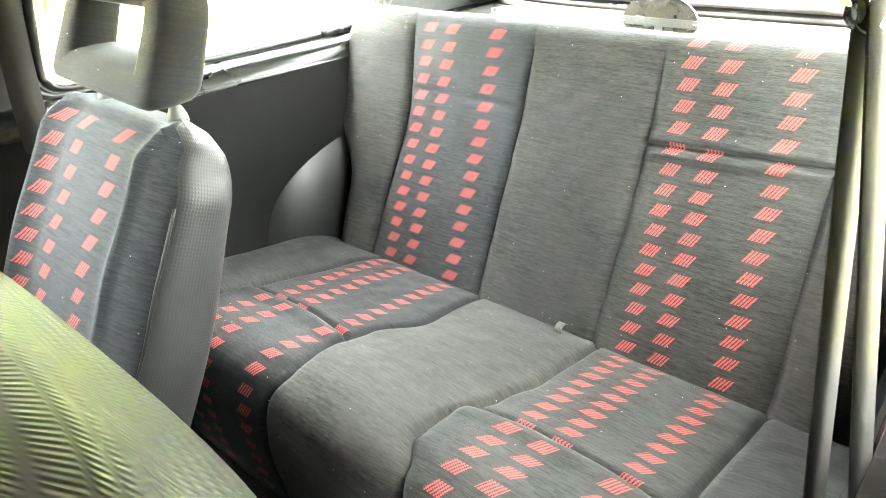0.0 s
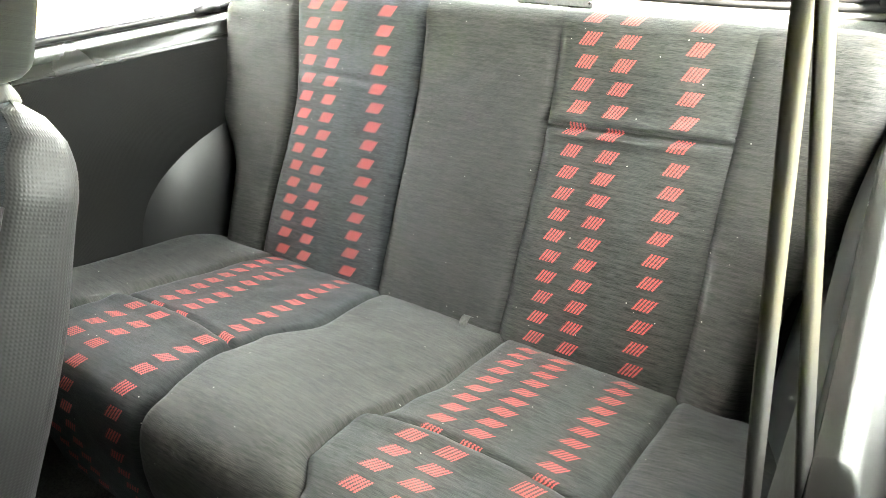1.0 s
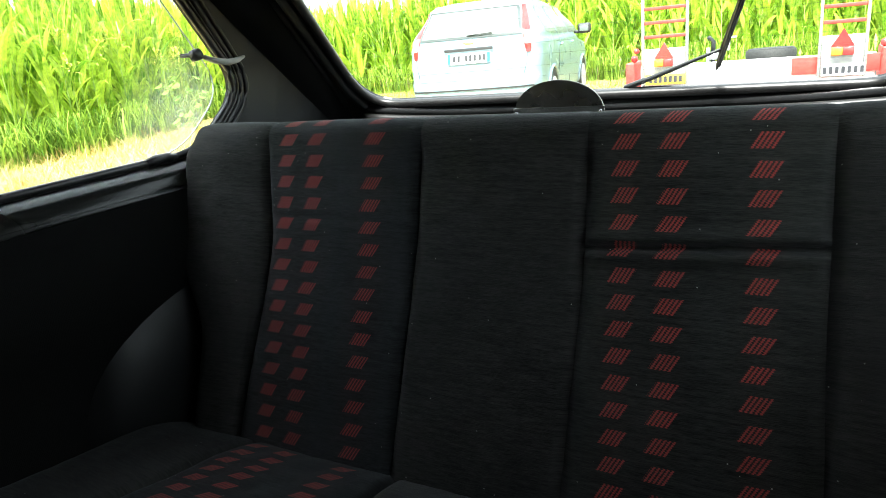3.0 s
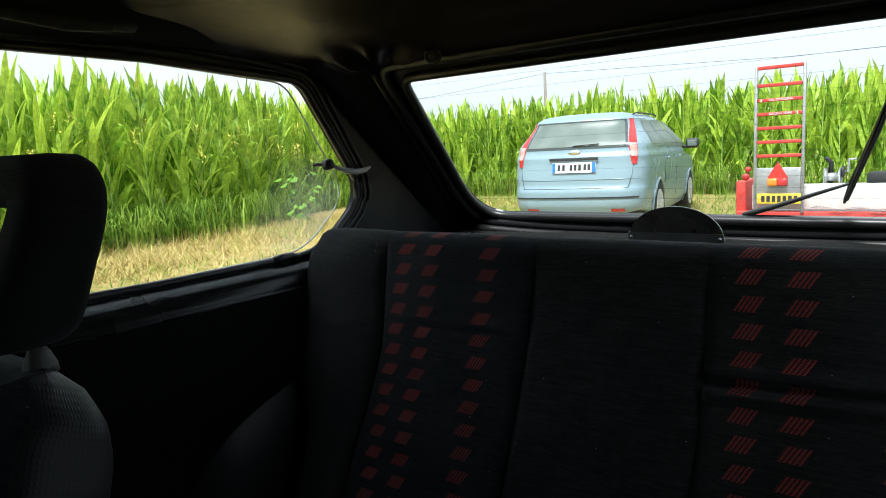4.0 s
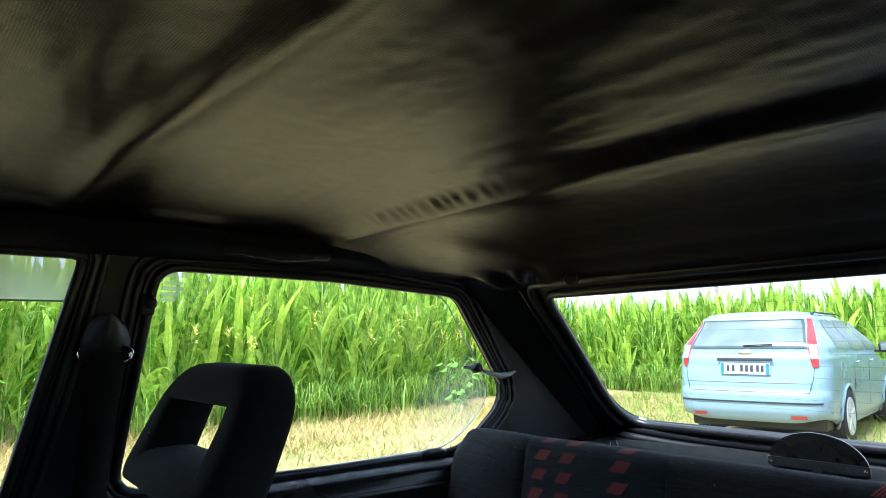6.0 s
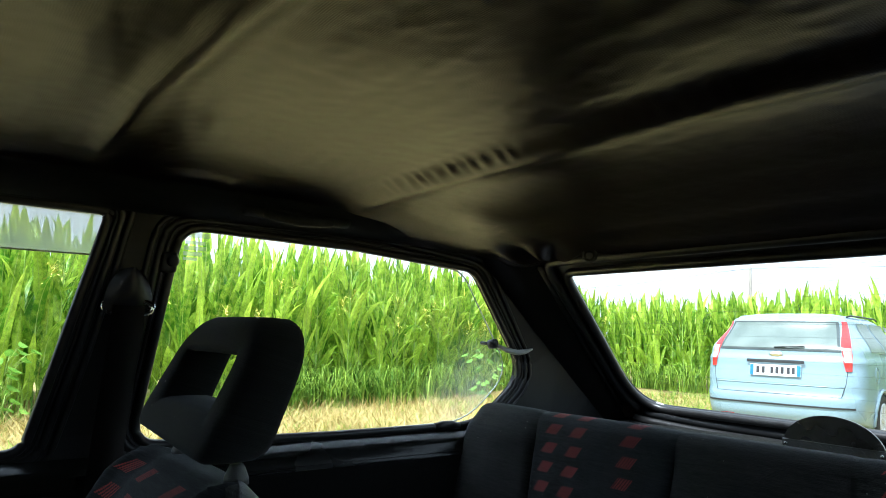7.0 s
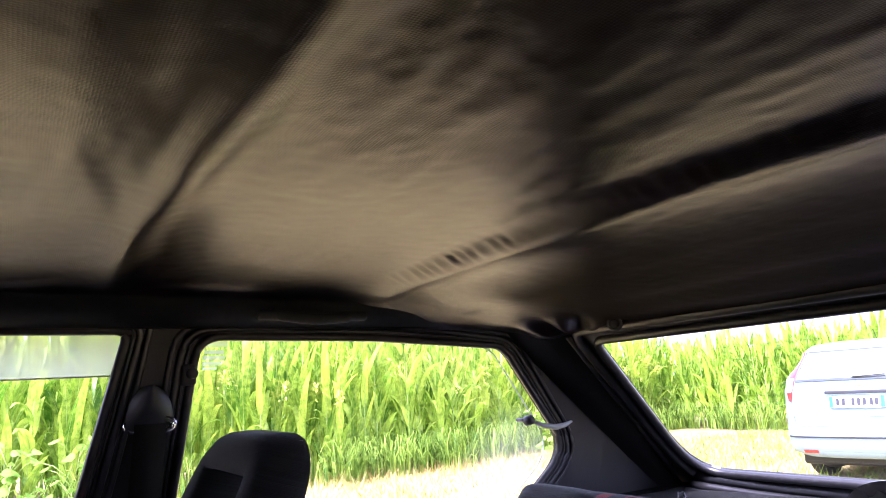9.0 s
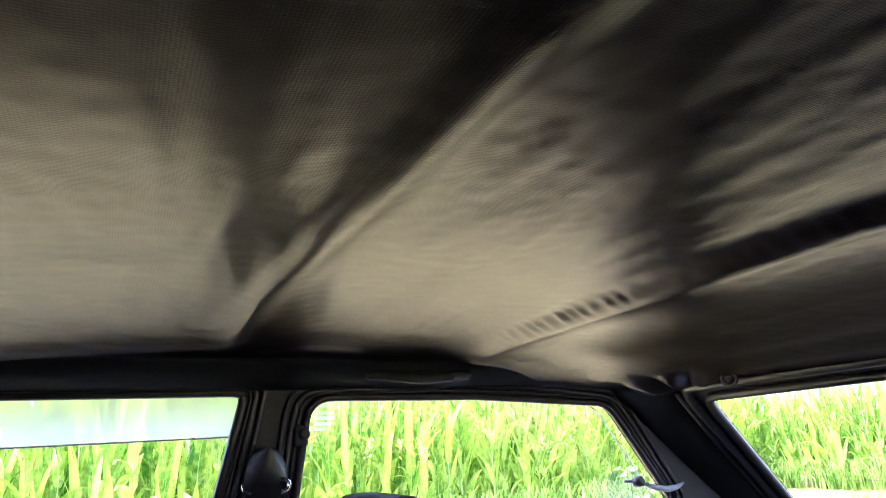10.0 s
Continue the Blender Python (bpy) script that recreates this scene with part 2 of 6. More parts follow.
CHECKS_R = ((0.210, 0.271, 0.380), 0.027, 0.0358, -0.0005, 0.029, 0.021)
CHECKS_L = ((-0.391, -0.328, -0.209), 0.008, 0.0364, 0.001, 0.029, 0.020)
M_CLOTH = weave_mat("dark_velour", (0.0062, 0.0064, 0.0064), (0.0330, 0.0322, 0.0300))
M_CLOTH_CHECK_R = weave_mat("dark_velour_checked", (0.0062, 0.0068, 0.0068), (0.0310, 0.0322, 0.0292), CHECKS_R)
# same checked velour, tinted darker and bluer for the shaded left panel
M_CLOTH_CHECK_L_SHADE = weave_mat("dark_velour_checked", (0.0050, 0.0062, 0.0077), (0.0248, 0.0273, 0.0286), CHECKS_L)
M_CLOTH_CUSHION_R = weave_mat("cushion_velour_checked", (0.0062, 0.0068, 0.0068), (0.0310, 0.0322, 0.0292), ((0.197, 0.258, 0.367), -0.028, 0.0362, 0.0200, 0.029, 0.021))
# right cushion's velour darkened: the left side's shade is put into the colour
M_CLOTH_CUSHION_L_SHADE = weave_mat("cushion_velour_checked", (0.0040, 0.0050, 0.0057), (0.0188, 0.0203, 0.0205), ((-0.384, -0.321, -0.202), 0.0, 0.0362, 0.0200, 0.029, 0.020))
M_CLOTH_FINE = weave_mat("fine_dark_velour", (0.0058, 0.0070, 0.0074), (0.0125, 0.0140, 0.0141))
M_CLOTH_PLAIN = weave_mat("grey_velour", (0.0100, 0.0103, 0.0098), (0.0400, 0.0385, 0.0345))
M_VINYL = vinyl_mat("embossed_vinyl", (0.017, 0.0172, 0.017), (0.030, 0.030, 0.0297), 0.0050, 0.46, 0.30, True, spec=0.19)
M_TRIM = vinyl_mat("grained_black_trim", (0.008, 0.0085, 0.0085), (0.015, 0.0155, 0.0155), 0.0022, 0.46, 0.25, spec=0.34)
M_SILL = vinyl_mat("side_trim_vinyl", (0.010, 0.011, 0.0095), (0.018, 0.019, 0.017), 0.0022, 0.22, 0.08, spec=0.50)
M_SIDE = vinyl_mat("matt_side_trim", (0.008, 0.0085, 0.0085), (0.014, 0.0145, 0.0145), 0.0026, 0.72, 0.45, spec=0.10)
M_ARCH = vinyl_mat("smooth_black_trim", (0.006, 0.0065, 0.0065), (0.011, 0.0115, 0.0115), 0.0022, 0.36, 0.10, spec=0.28)
M_MATTE = two_scale("matte_black_plastic", (0.014, 0.016, 0.015), (0.026, 0.029, 0.027), 80, 6, 0.6, spec=0.22, bump=0.1)
M_TRIM_GREY = vinyl_mat("grey_trim", (0.05, 0.052, 0.048), (0.085, 0.086, 0.08), 0.0022, 0.5, 0.25)
M_RUBBER = two_scale("black_rubber", (0.008, 0.008, 0.008), (0.02, 0.02, 0.02), 90, 6, 0.36, bump=0.12)
M_PAINTED = two_scale("black_painted_metal", (0.010, 0.011, 0.012), (0.02, 0.021, 0.022), 120, 8, 0.35, bump=0.05)
M_STEEL = two_scale("brushed_steel", (0.45, 0.45, 0.44), (0.62, 0.62, 0.6), 220, 10, 0.32, metal=1.0, bump=0.1, dist=0.0004, stretch=(1, 12, 1))
M_CARPET = two_scale("ribbed_carpet", (0.010, 0.011, 0.010), (0.055, 0.058, 0.052), 260, 5, 0.95, spec=0.2, bump=0.8, dist=0.004)
M_BELT = two_scale("grey_webbing", (0.013, 0.012, 0.0105), (0.031, 0.029, 0.025), 400, 20, 0.8, spec=0.2, bump=0.5, dist=0.0006, stretch=(1, 1, 6))
M_GLASS = glass_mat("car_glass")
M_LINER = vinyl_mat("headliner_vinyl", (0.005, 0.0036, 0.0033), (0.012, 0.0088, 0.0078), 0.0023, 0.31, 0.18, spec=0.205)
M_LINER.node_tree.nodes["Principled BSDF"].inputs["Specular Tint"].default_value = (1.0, 0.86, 0.90, 1)


def dull_rear(m, gloss, dull):
    """Cuts the gloss behind the rear bow to put in its dark reflection, all but the gathered corner."""
    n, l = m.node_tree.nodes, m.node_tree.links
    co = n.new("ShaderNodeTexCoord")
    sep = n.new("ShaderNodeSeparateXYZ")
    l.new(co.outputs["Object"], sep.inputs[0])
    steps = []
    for axis, lo, hi in (("Y", -0.13, 0.01), ("X", -0.46, -0.34)):
        rg = n.new("ShaderNodeMapRange")
        rg.interpolation_type = "SMOOTHSTEP"
        rg.inputs[1].default_value = lo
        rg.inputs[2].default_value = hi
        l.new(sep.outputs[axis], rg.inputs[0])
        steps.append(rg.outputs[0])
    both = n.new("ShaderNodeMath")
    both.operation = "MULTIPLY"
    l.new(steps[0], both.inputs[0])
    l.new(steps[1], both.inputs[1])
    for socket, front, rear in (("Specular IOR Level", gloss, dull), ("Roughness", 0.31, 0.62)):
        out = n.new("ShaderNodeMapRange")
        out.inputs[3].default_value = front
        out.inputs[4].default_value = rear
        l.new(both.outputs[0], out.inputs[0])
        l.new(out.outputs[0], n["Principled BSDF"].inputs[socket])


dull_rear(M_LINER, 0.195, 0.04)
M_GROUND = two_scale("field_ground", (0.18, 0.15, 0.045), (0.42, 0.32, 0.13), 3.5, 0.35, 0.95, spec=0.15, bump=0.8, dist=0.05)
M_DIM_STRIP = two_scale("unseen_dark_ground", (0.045, 0.046, 0.048), (0.13, 0.13, 0.13), 40, 1.5, 0.95, spec=0.2, bump=0.8, dist=0.02)
M_CORN = leaf_mat("corn_leaf", (0.095, 0.24, 0.012), (0.66, 0.83, 0.100), 14, 1.1, 0.48, 0.40, 0.30)
M_CORN_STEM = two_scale("corn_stem", (0.26, 0.40, 0.07), (0.50, 0.62, 0.16), 30, 2, 0.6, bump=0.1)
M_TASSEL = two_scale("corn_tassel", (0.60, 0.55, 0.06), (0.80, 0.76, 0.18), 30, 2, 0.8, bump=0.1)
M_STRAW = two_scale("dry_grass", (0.30, 0.22, 0.055), (0.60, 0.47, 0.20), 8, 0.7, 0.9, spec=0.2, bump=0.1, island=0.9)
M_GRASS = leaf_mat("green_grass", (0.05, 0.14, 0.010), (0.44, 0.60, 0.09), 8, 0.7)
M_WEED = leaf_mat("weed_leaf", (0.08, 0.22, 0.02), (0.24, 0.44, 0.06), 20, 2)
M_FILM = film_mat("milky_sun_strip", (0.75, 0.8, 0.8), 0.45)
M_DUST = film_mat("dust_on_glass", (0.85, 0.84, 0.8), 0.32, 30.0, ((-0.72, 0.27, 0.96), 0.20))
M_GLASSEDGE = two_scale("ground_glass_edge", (0.42, 0.50, 0.46), (0.62, 0.68, 0.64), 80, 9, 0.3, bump=0.05)
M_STICKER = film_mat("pale_sticker", (0.85, 0.95, 0.95), 0.32)
M_PLASTIC_GREY = two_scale("pale_grey_plastic", (0.28, 0.29, 0.28), (0.40, 0.41, 0.40), 60, 8, 0.5, bump=0.1)
M_DARKSTEEL = two_scale("dark_spring_steel", (0.10, 0.10, 0.10), (0.22, 0.22, 0.21), 220, 10, 0.36, metal=1.0, bump=0.1, dist=0.0004)
M_CHROME = two_scale("polished_chrome", (0.75, 0.75, 0.75), (0.85, 0.85, 0.85), 40, 4, 0.12, metal=1.0, bump=0.0)
M_PLATE = two_scale("polished_steel_plate", (0.20, 0.19, 0.17), (0.30, 0.28, 0.25), 90, 6, 0.26, metal=1.0, bump=0.03)
M_CARPAINT = two_scale("light_blue_paint", (0.22, 0.31, 0.365), (0.245, 0.335, 0.385), 40, 1.5, 0.28, spec=0.6, bump=0.0)
# opaque glass: sky reflection and see-through light are painted into the pale base
M_CARGLASS = two_scale("pale_car_glass", (0.10, 0.125, 0.115), (0.20, 0.235, 0.215), 3.5, 1.6, 0.34, spec=0.25, bump=0.0)
M_INKGLASS = two_scale("dark_border_glass", (0.06, 0.072, 0.07), (0.085, 0.10, 0.10), 3, 1.2, 0.12, spec=0.5, bump=0.0)
M_BLACKPLASTIC = two_scale("black_plastic", (0.015, 0.016, 0.017), (0.03, 0.031, 0.032), 60, 5, 0.5, bump=0.1)
M_TYRE = two_scale("tyre_rubber", (0.012, 0.012, 0.012), (0.03, 0.03, 0.028), 60, 8, 0.75, bump=0.4, dist=0.004)
M_ALLOY = two_scale("alloy_rim", (0.48, 0.49, 0.5), (0.62, 0.62, 0.62), 40, 6, 0.4, metal=0.1, bump=0.0)
M_LAMPRED = two_scale("red_lamp_lens", (0.45, 0.02, 0.025), (0.6, 0.05, 0.04), 60, 10, 0.15, spec=0.8, bump=0.05)
M_CLEARLENS = two_scale("pale_lamp_lens", (0.50, 0.26, 0.23), (0.62, 0.38, 0.34), 60, 10, 0.2, spec=0.6, bump=0.05)
M_LAMPORANGE = two_scale("orange_lamp_lens", (0.75, 0.22, 0.02), (0.85, 0.3, 0.04), 60, 10, 0.15, spec=0.8, bump=0.05)
M_REDPAINT = two_scale("worn_red_paint", (0.42, 0.03, 0.025), (0.60, 0.07, 0.05), 25, 4, 0.5, bump=0.15)
M_WHITEPAINT = two_scale("dirty_white_paint", (0.55, 0.54, 0.50), (0.78, 0.77, 0.73), 14, 2, 0.5, bump=0.1)
M_YELLOW = two_scale("yellow_plate", (0.72, 0.48, 0.03), (0.85, 0.6, 0.06), 40, 6, 0.5, bump=0.0)
M_WHITEPLATE = two_scale("white_plate", (0.75, 0.77, 0.78), (0.85, 0.86, 0.86), 40, 6, 0.4, bump=0.0)
M_INK = two_scale("dark_ink", (0.02, 0.02, 0.025), (0.04, 0.04, 0.045), 40, 6, 0.6, bump=0.0)
M_BLUEINK = two_scale("blue_strip", (0.02, 0.14, 0.5), (0.03, 0.2, 0.6), 40, 6, 0.5, bump=0.0)
M_GALV = two_scale("galvanised_steel", (0.35, 0.36, 0.36), (0.55, 0.55, 0.54), 40, 5, 0.45, metal=0.8, bump=0.15)
M_WOOD = two_scale("weathered_pole", (0.16, 0.14, 0.12), (0.28, 0.26, 0.23), 12, 1, 0.9, bump=0.2)


# ---- mesh helpers ----
def mesh_object(name, bm, material, smooth=True):
    me = bpy.data.meshes.new(name)
    bm.normal_update()
    bm.to_mesh(me)
    bm.free()
    for m in material if isinstance(material, (list, tuple)) else (material,):
        me.materials.append(m)
    if smooth:
        for p in me.polygons:
            p.use_smooth = True
    return new(name, me)


def part(name, bm, material, parent, label="", smooth=True):
    ob = mesh_object(name, bm, material, smooth)
    ob.parent = parent
    if label:
        tagged(ob, label)
    return ob


def thing(name, label, category, group="", kind=""):
    ob = new(name)
    ob.empty_display_size = 0.05
    return tagged(ob, label, category, group, kind)


def box_bm(size, center=(0, 0, 0), bevel=0.0, seg=2, m=None):
    bm = bmesh.new()
    bmesh.ops.create_cube(bm, size=1.0)
    for v in bm.verts:
        v.co = Vector((v.co.x * size[0], v.co.y * size[1], v.co.z * size[2]))
    if bevel:
        bmesh.ops.bevel(bm, geom=bm.edges[:], offset=bevel, segments=seg, affect="EDGES", profile=0.5)
    bmesh.ops.transform(bm, matrix=Matrix.Translation(center) @ (m or Matrix()), verts=bm.verts)
    return bm


def grid_bm(fn, nu, nv, closed_u=False, uvfn=None):
    """A sheet of quads from fn(a, b), a and b from 0 to 1."""
    bm = bmesh.new()
    rows = [[bm.verts.new(fn(i / nu, j / nv)) for i in range(nu + (0 if closed_u else 1))] for j in range(nv + 1)]
    layer = bm.loops.layers.uv.new("cloth") if uvfn else None
    for j in range(nv):
        for i in range(nu):
            k = (i + 1) % len(rows[0])
            f = bm.faces.new((rows[j][i], rows[j][k], rows[j + 1][k], rows[j + 1][i]))
            if uvfn:
                for loop, (a, b) in zip(f.loops, ((i, j), (i + 1, j), (i + 1, j + 1), (i, j + 1))):
                    loop[layer].uv = uvfn(a / nu, b / nv)
    return bm


def tube_bm(points, radius, seg=8, closed=False, flat=1.0, up=None):
    """A round or flattened bar along points; radius may be a list."""
    bm = bmesh.new()
    pts = [Vector(p) for p in points]
    cnt = len(pts)
    rings = []
    for i, p in enumerate(pts):
        a = pts[i - 1] if (i or closed) else p
        c = pts[(i + 1) % cnt] if (i < cnt - 1 or closed) else p
        d = (c - a).normalized()
        ref = Vector(up) if up else (Vector((0, 0, 1)) if abs(d.z) < 0.9 else Vector((1, 0, 0)))
        s = d.cross(ref).normalized()
        t = s.cross(d).normalized()
        r = radius[i] if isinstance(radius, (list, tuple)) else radius
        rings.append([bm.verts.new(p + s * (r * math.cos(k * math.tau / seg)) + t * (r * flat * math.sin(k * math.tau / seg))) for k in range(seg)])
    for i in range(cnt if closed else cnt - 1):
        q = rings[(i + 1) % cnt]
        for k in range(seg):
            bm.faces.new((rings[i][k], rings[i][(k + 1) % seg], q[(k + 1) % seg], q[k]))
    if not closed:
        bm.faces.new(rings[0])
        bm.faces.new(list(reversed(rings[-1])))
    bmesh.ops.recalc_face_normals(bm, faces=bm.faces)
    return bm


def lathe_bm(profile, seg=20, m=None):
    """A turned form round z from (radius, height) pairs."""
    bm = bmesh.new()
    rings = [[bm.verts.new((r * math.cos(k * math.tau / seg), r * math.sin(k * math.tau / seg), h)) for k in range(seg)] for r, h in profile]
    for a, b in zip(rings, rings[1:]):
        for k in range(seg):
            bm.faces.new((a[k], a[(k + 1) % seg], b[(k + 1) % seg], b[k]))
    bm.faces.new(rings[0])
    bm.faces.new(list(reversed(rings[-1])))
    bmesh.ops.recalc_face_normals(bm, faces=bm.faces)
    if m:
        bmesh.ops.transform(bm, matrix=m, verts=bm.verts)
    return bm


def joined(*bms):
    out = bmesh.new()
    for b in bms:
        me = bpy.data.meshes.new("tmp")
        b.to_mesh(me)
        b.free()
        out.from_mesh(me)
        bpy.data.meshes.remove(me)
    return out


def rounded(poly, radii, seg=6):
    """Rounds the corners of a closed polygon of 2D points; one radius a corner."""
    out = []
    cnt = len(poly)
    for i in range(cnt):
        p, a, b = Vector(poly[i]), Vector(poly[i - 1]), Vector(poly[(i + 1) % cnt])
        r = radii[i] if isinstance(radii, (list, tuple)) else radii
        da, db = (a - p), (b - p)
        la, lb = da.length, db.length
        cut = min(r, la * 0.48, lb * 0.48)
        if cut < 1e-4:
            out.append(tuple(p))
            continue
        p0, p1 = p + da / la * cut, p + db / lb * cut
        for k in range(seg + 1):
            t = k / seg
            out.append(tuple(p0 * (1 - t) ** 2 + p * 2 * t * (1 - t) + p1 * t * t))
    return out


def dense(poly, step):
    out = []
    for i, p in enumerate(poly):
        q = poly[(i + 1) % len(poly)]
        a, b = Vector(p), Vector(q)
        k = max(1, int((b - a).length / step))
        out += [tuple(a.lerp(b, j / k)) for j in range(k)]
    return out


def sheet_bm(outer, holes, place, thick, inward):
    """A wall from an outline with holes in 2D; place(p) gives its 3D point, inward the way of its thickness."""
    bm = bmesh.new()
    edges = []
    for loop in [outer, *holes]:
        vs = [bm.verts.new((p[0], p[1], 0)) for p in loop]
        edges += [bm.edges.new((vs[i], vs[(i + 1) % len(vs)])) for i in range(len(vs))]
    bmesh.ops.triangle_fill(bm, use_beauty=True, edges=edges)
    faces = bm.faces[:]
    ret = bmesh.ops.extrude_face_region(bm, geom=faces)
    top = {v for v in ret["geom"] if isinstance(v, bmesh.types.BMVert)}
    for v in bm.verts:
        p = Vector(place((v.co.x, v.co.y)))
        v.co = p + (Vector(inward) * thick if v in top else Vector())
    bmesh.ops.recalc_face_normals(bm, faces=bm.faces)
    return bm


def slab_bm(poly, place, thick, inward):
    return sheet_bm(poly, [], place, thick, inward)


def smooth_step(a, b, x):
    t = min(1.0, max(0.0, (x - a) / (b - a)))
    return t * t * (3 - 2 * t)


def bell(x, w):
    return math.exp(-(x / w) ** 2)


# ---- the cabin: side walls, tailgate, roof ----
def side_x(z):
    return 0.69 - 0.12 * (z - 0.93) if z > 0.93 else 0.69 - 0.03 * smooth_step(0.93, 0.7, z)


def hatch_y(z):
    return 0.32 + (1.283 - z) / 0.797


QUARTER = rounded([(-0.486, 1.308), (-0.15, 1.304), (0.178, 1.284), (0.368, 1.045), (0.235, 0.929), (-0.15, 0.928), (-0.528, 0.934)],
                  [0.045, 0.01, 0.035, 0.07, 0.07, 0.01, 0.05], 7)
DOORGLASS = rounded([(-1.20, 1.318), (-0.597, 1.318), (-0.682, 0.932), (-1.42, 0.93)], [0.05, 0.022, 0.03, 0.04], 6)
TAIL = rounded([(-0.500, 1.284), (0.466, 1.284), (0.562, 0.958), (-0.606, 0.962)], [0.03, 0.03, 0.075, 0.10], 8)
SIDE_OUT = [(-1.50, 0.86), (-1.42, 1.12), (-1.22, 1.36), (-0.5, 1.362), (0.215, 1.350), (hatch_y(1.29) - 0.03, 1.30), (hatch_y(0.87), 0.87), (0.3, 0.86), (-0.8, 0.86)]


def side_wall(s, name, holes):
    bm = sheet_bm(dense(SIDE_OUT, 0.12), holes, lambda p: (s * side_x(p[1]), p[0], p[1]), 0.018, (s, 0, 0))
    ob = mesh_object(name, bm, M_TRIM, smooth=False)
    return tagged(ob, "black trimmed window frames and pillars of the car's side", "car pillar trim", kind="structure")


wall_passenger = side_wall(-1, "wall_passenger_side", [QUARTER, DOORGLASS])
# unseen door opening is filled in here to block light from the driver's side
wall_driver = side_wall(1, "wall_driver_side", [QUARTER])


def window(name, s, loop, label, swing=0.0):
    """A pane with a rubber seal round it, in the side wall's plane."""
    root = thing(name, label, "car window", kind="structure")
    bm = slab_bm(loop, lambda p: (s * (side_x(p[1]) + 0.010 + swing * max(0.0, p[0] + 0.52)), p[0], p[1]), 0.004, (s, 0, 0))
    pane = part("pane", bm, M_GLASS, root, smooth=False)
    pane.visible_shadow = False
    pts = [(s * (side_x(p[1]) - 0.002), p[0], p[1]) for p in dense(loop, 0.06)]
    part("window_seal", tube_bm(pts, 0.008, 8, True), M_RUBBER, root)
    mid = Vector((sum(p[0] for p in loop) / len(loop), sum(p[1] for p in loop) / len(loop)))
    wide = [tuple(mid + (Vector(p) - mid) * (1 + 0.024 / max(0.05, (Vector(p) - mid).length))) for p in dense(loop, 0.06)]
    part("window_frame", tube_bm([(s * (side_x(p[1]) - 0.001), p[0], p[1]) for p in wide], 0.0065, 8, True), M_PAINTED, root)
    for off, r in ((0.014, 0.0028), (0.040, 0.0055)):
        rib = [tuple(mid + (Vector(p) - mid) * (1 + off / max(0.05, (Vector(p) - mid).length))) for p in dense(loop, 0.06)]
        part("seal_rib", tube_bm([(s * (side_x(p[1]) - 0.002), p[0], p[1]) for p in rib], r, 8, True), M_RUBBER, root)
    return root


window_quarter = window("window_1", -1, QUARTER, "hinged rear quarter window with black rubber seal, slightly dusty", 0.05)
window_quarter_driver = window("window_3", 1, QUARTER, "hinged rear quarter window with black rubber seal", 0.05)
window_door = window("window_2", -1, DOORGLASS, "passenger door window with black rubber seal")

tail_bm = sheet_bm(dense([(-0.66, 1.345), (0.66, 1.345), (0.70, 0.86), (-0.70, 0.86)], 0.15), [TAIL],
                   lambda p: (p[0], hatch_y(p[1]), p[1]), 0.012, (0, 0.62, 0.78))
tailgate = tagged(mesh_object("wall_tailgate", tail_bm, M_PAINTED, False), "black tailgate frame round the sloping rear window", "tailgate", kind="structure")
rear_window = thing("window_4", "sloping heated rear window in a black rubber seal", "car window", kind="structure")
pane = part("pane", slab_bm(TAIL, lambda p: (p[0], hatch_y(p[1]) + 0.005, p[1] + 0.006), 0.004, (0, 0.62, 0.78)), M_GLASS, rear_window, smooth=False)
pane.visible_shadow = False
part("window_seal", tube_bm([(p[0], hatch_y(p[1]) - 0.002, p[1] - 0.003) for p in dense(TAIL, 0.06)], 0.010, 8, True), M_RUBBER, rear_window)
tmid = Vector((0, 1.12))
twide = [tuple(Vector((p[0] * (1 + 0.03 / max(0.1, abs(p[0]) + 0.1)), tmid.y + (p[1] - tmid.y) * 1.16))) for p in dense(TAIL, 0.06)]
part("window_frame", tube_bm([(p[0], hatch_y(p[1]) - 0.006, p[1] - 0.008) for p in twide], 0.011, 8, True), M_PAINTED, rear_window)

# rear pillar fillers between side wall and tailgate
for s in (-1, 1):
    def pillar_fn(a, b):
        z = 0.90 + 0.435 * b
        p0 = Vector((s * (side_x(z) - 0.003), hatch_y(z) - 0.10, z))
        p1 = Vector((s * (0.500 + (1.284 - z) * 0.33 + 0.055), hatch_y(z) - 0.010, z - 0.006))
        q = p0.lerp(p1, a)
        return (q.x - s * 0.012 * math.sin(a * math.pi), q.y - 0.006 * math.sin(a * math.pi), q.z)
    pillar = grid_bm(pillar_fn, 12, 20)
    bmesh.ops.solidify(pillar, geom=pillar.faces[:], thickness=0.003)
    tagged(mesh_object("trim", pillar, M_TRIM), "black grained rear pillar trim", "pillar trim", kind="structure")

# lower side panels
def lower_panel(s):
    def fn(a, b):
        y = -1.5 + a * 2.35
        z = 0.24 + b * 0.646
        bulge = 0.050 * smooth_step(0.40, 0.86, z)
        recess = 0.018 * bell(z - 0.60, 0.12) * bell(y + 0.22, 0.22)
        return (s * (side_x(z) - 0.012 - bulge + recess), y, z)
    bm = grid_bm(fn, 40, 70)
    bmesh.ops.solidify(bm, geom=bm.faces[:], thickness=0.004)
    return bm


LEDGE = [(0.000, 0.9215), (0.012, 0.9200), (0.024, 0.9165), (0.034, 0.9110), (0.042, 0.9030), (0.048, 0.8920), (0.0520, 0.8780)]


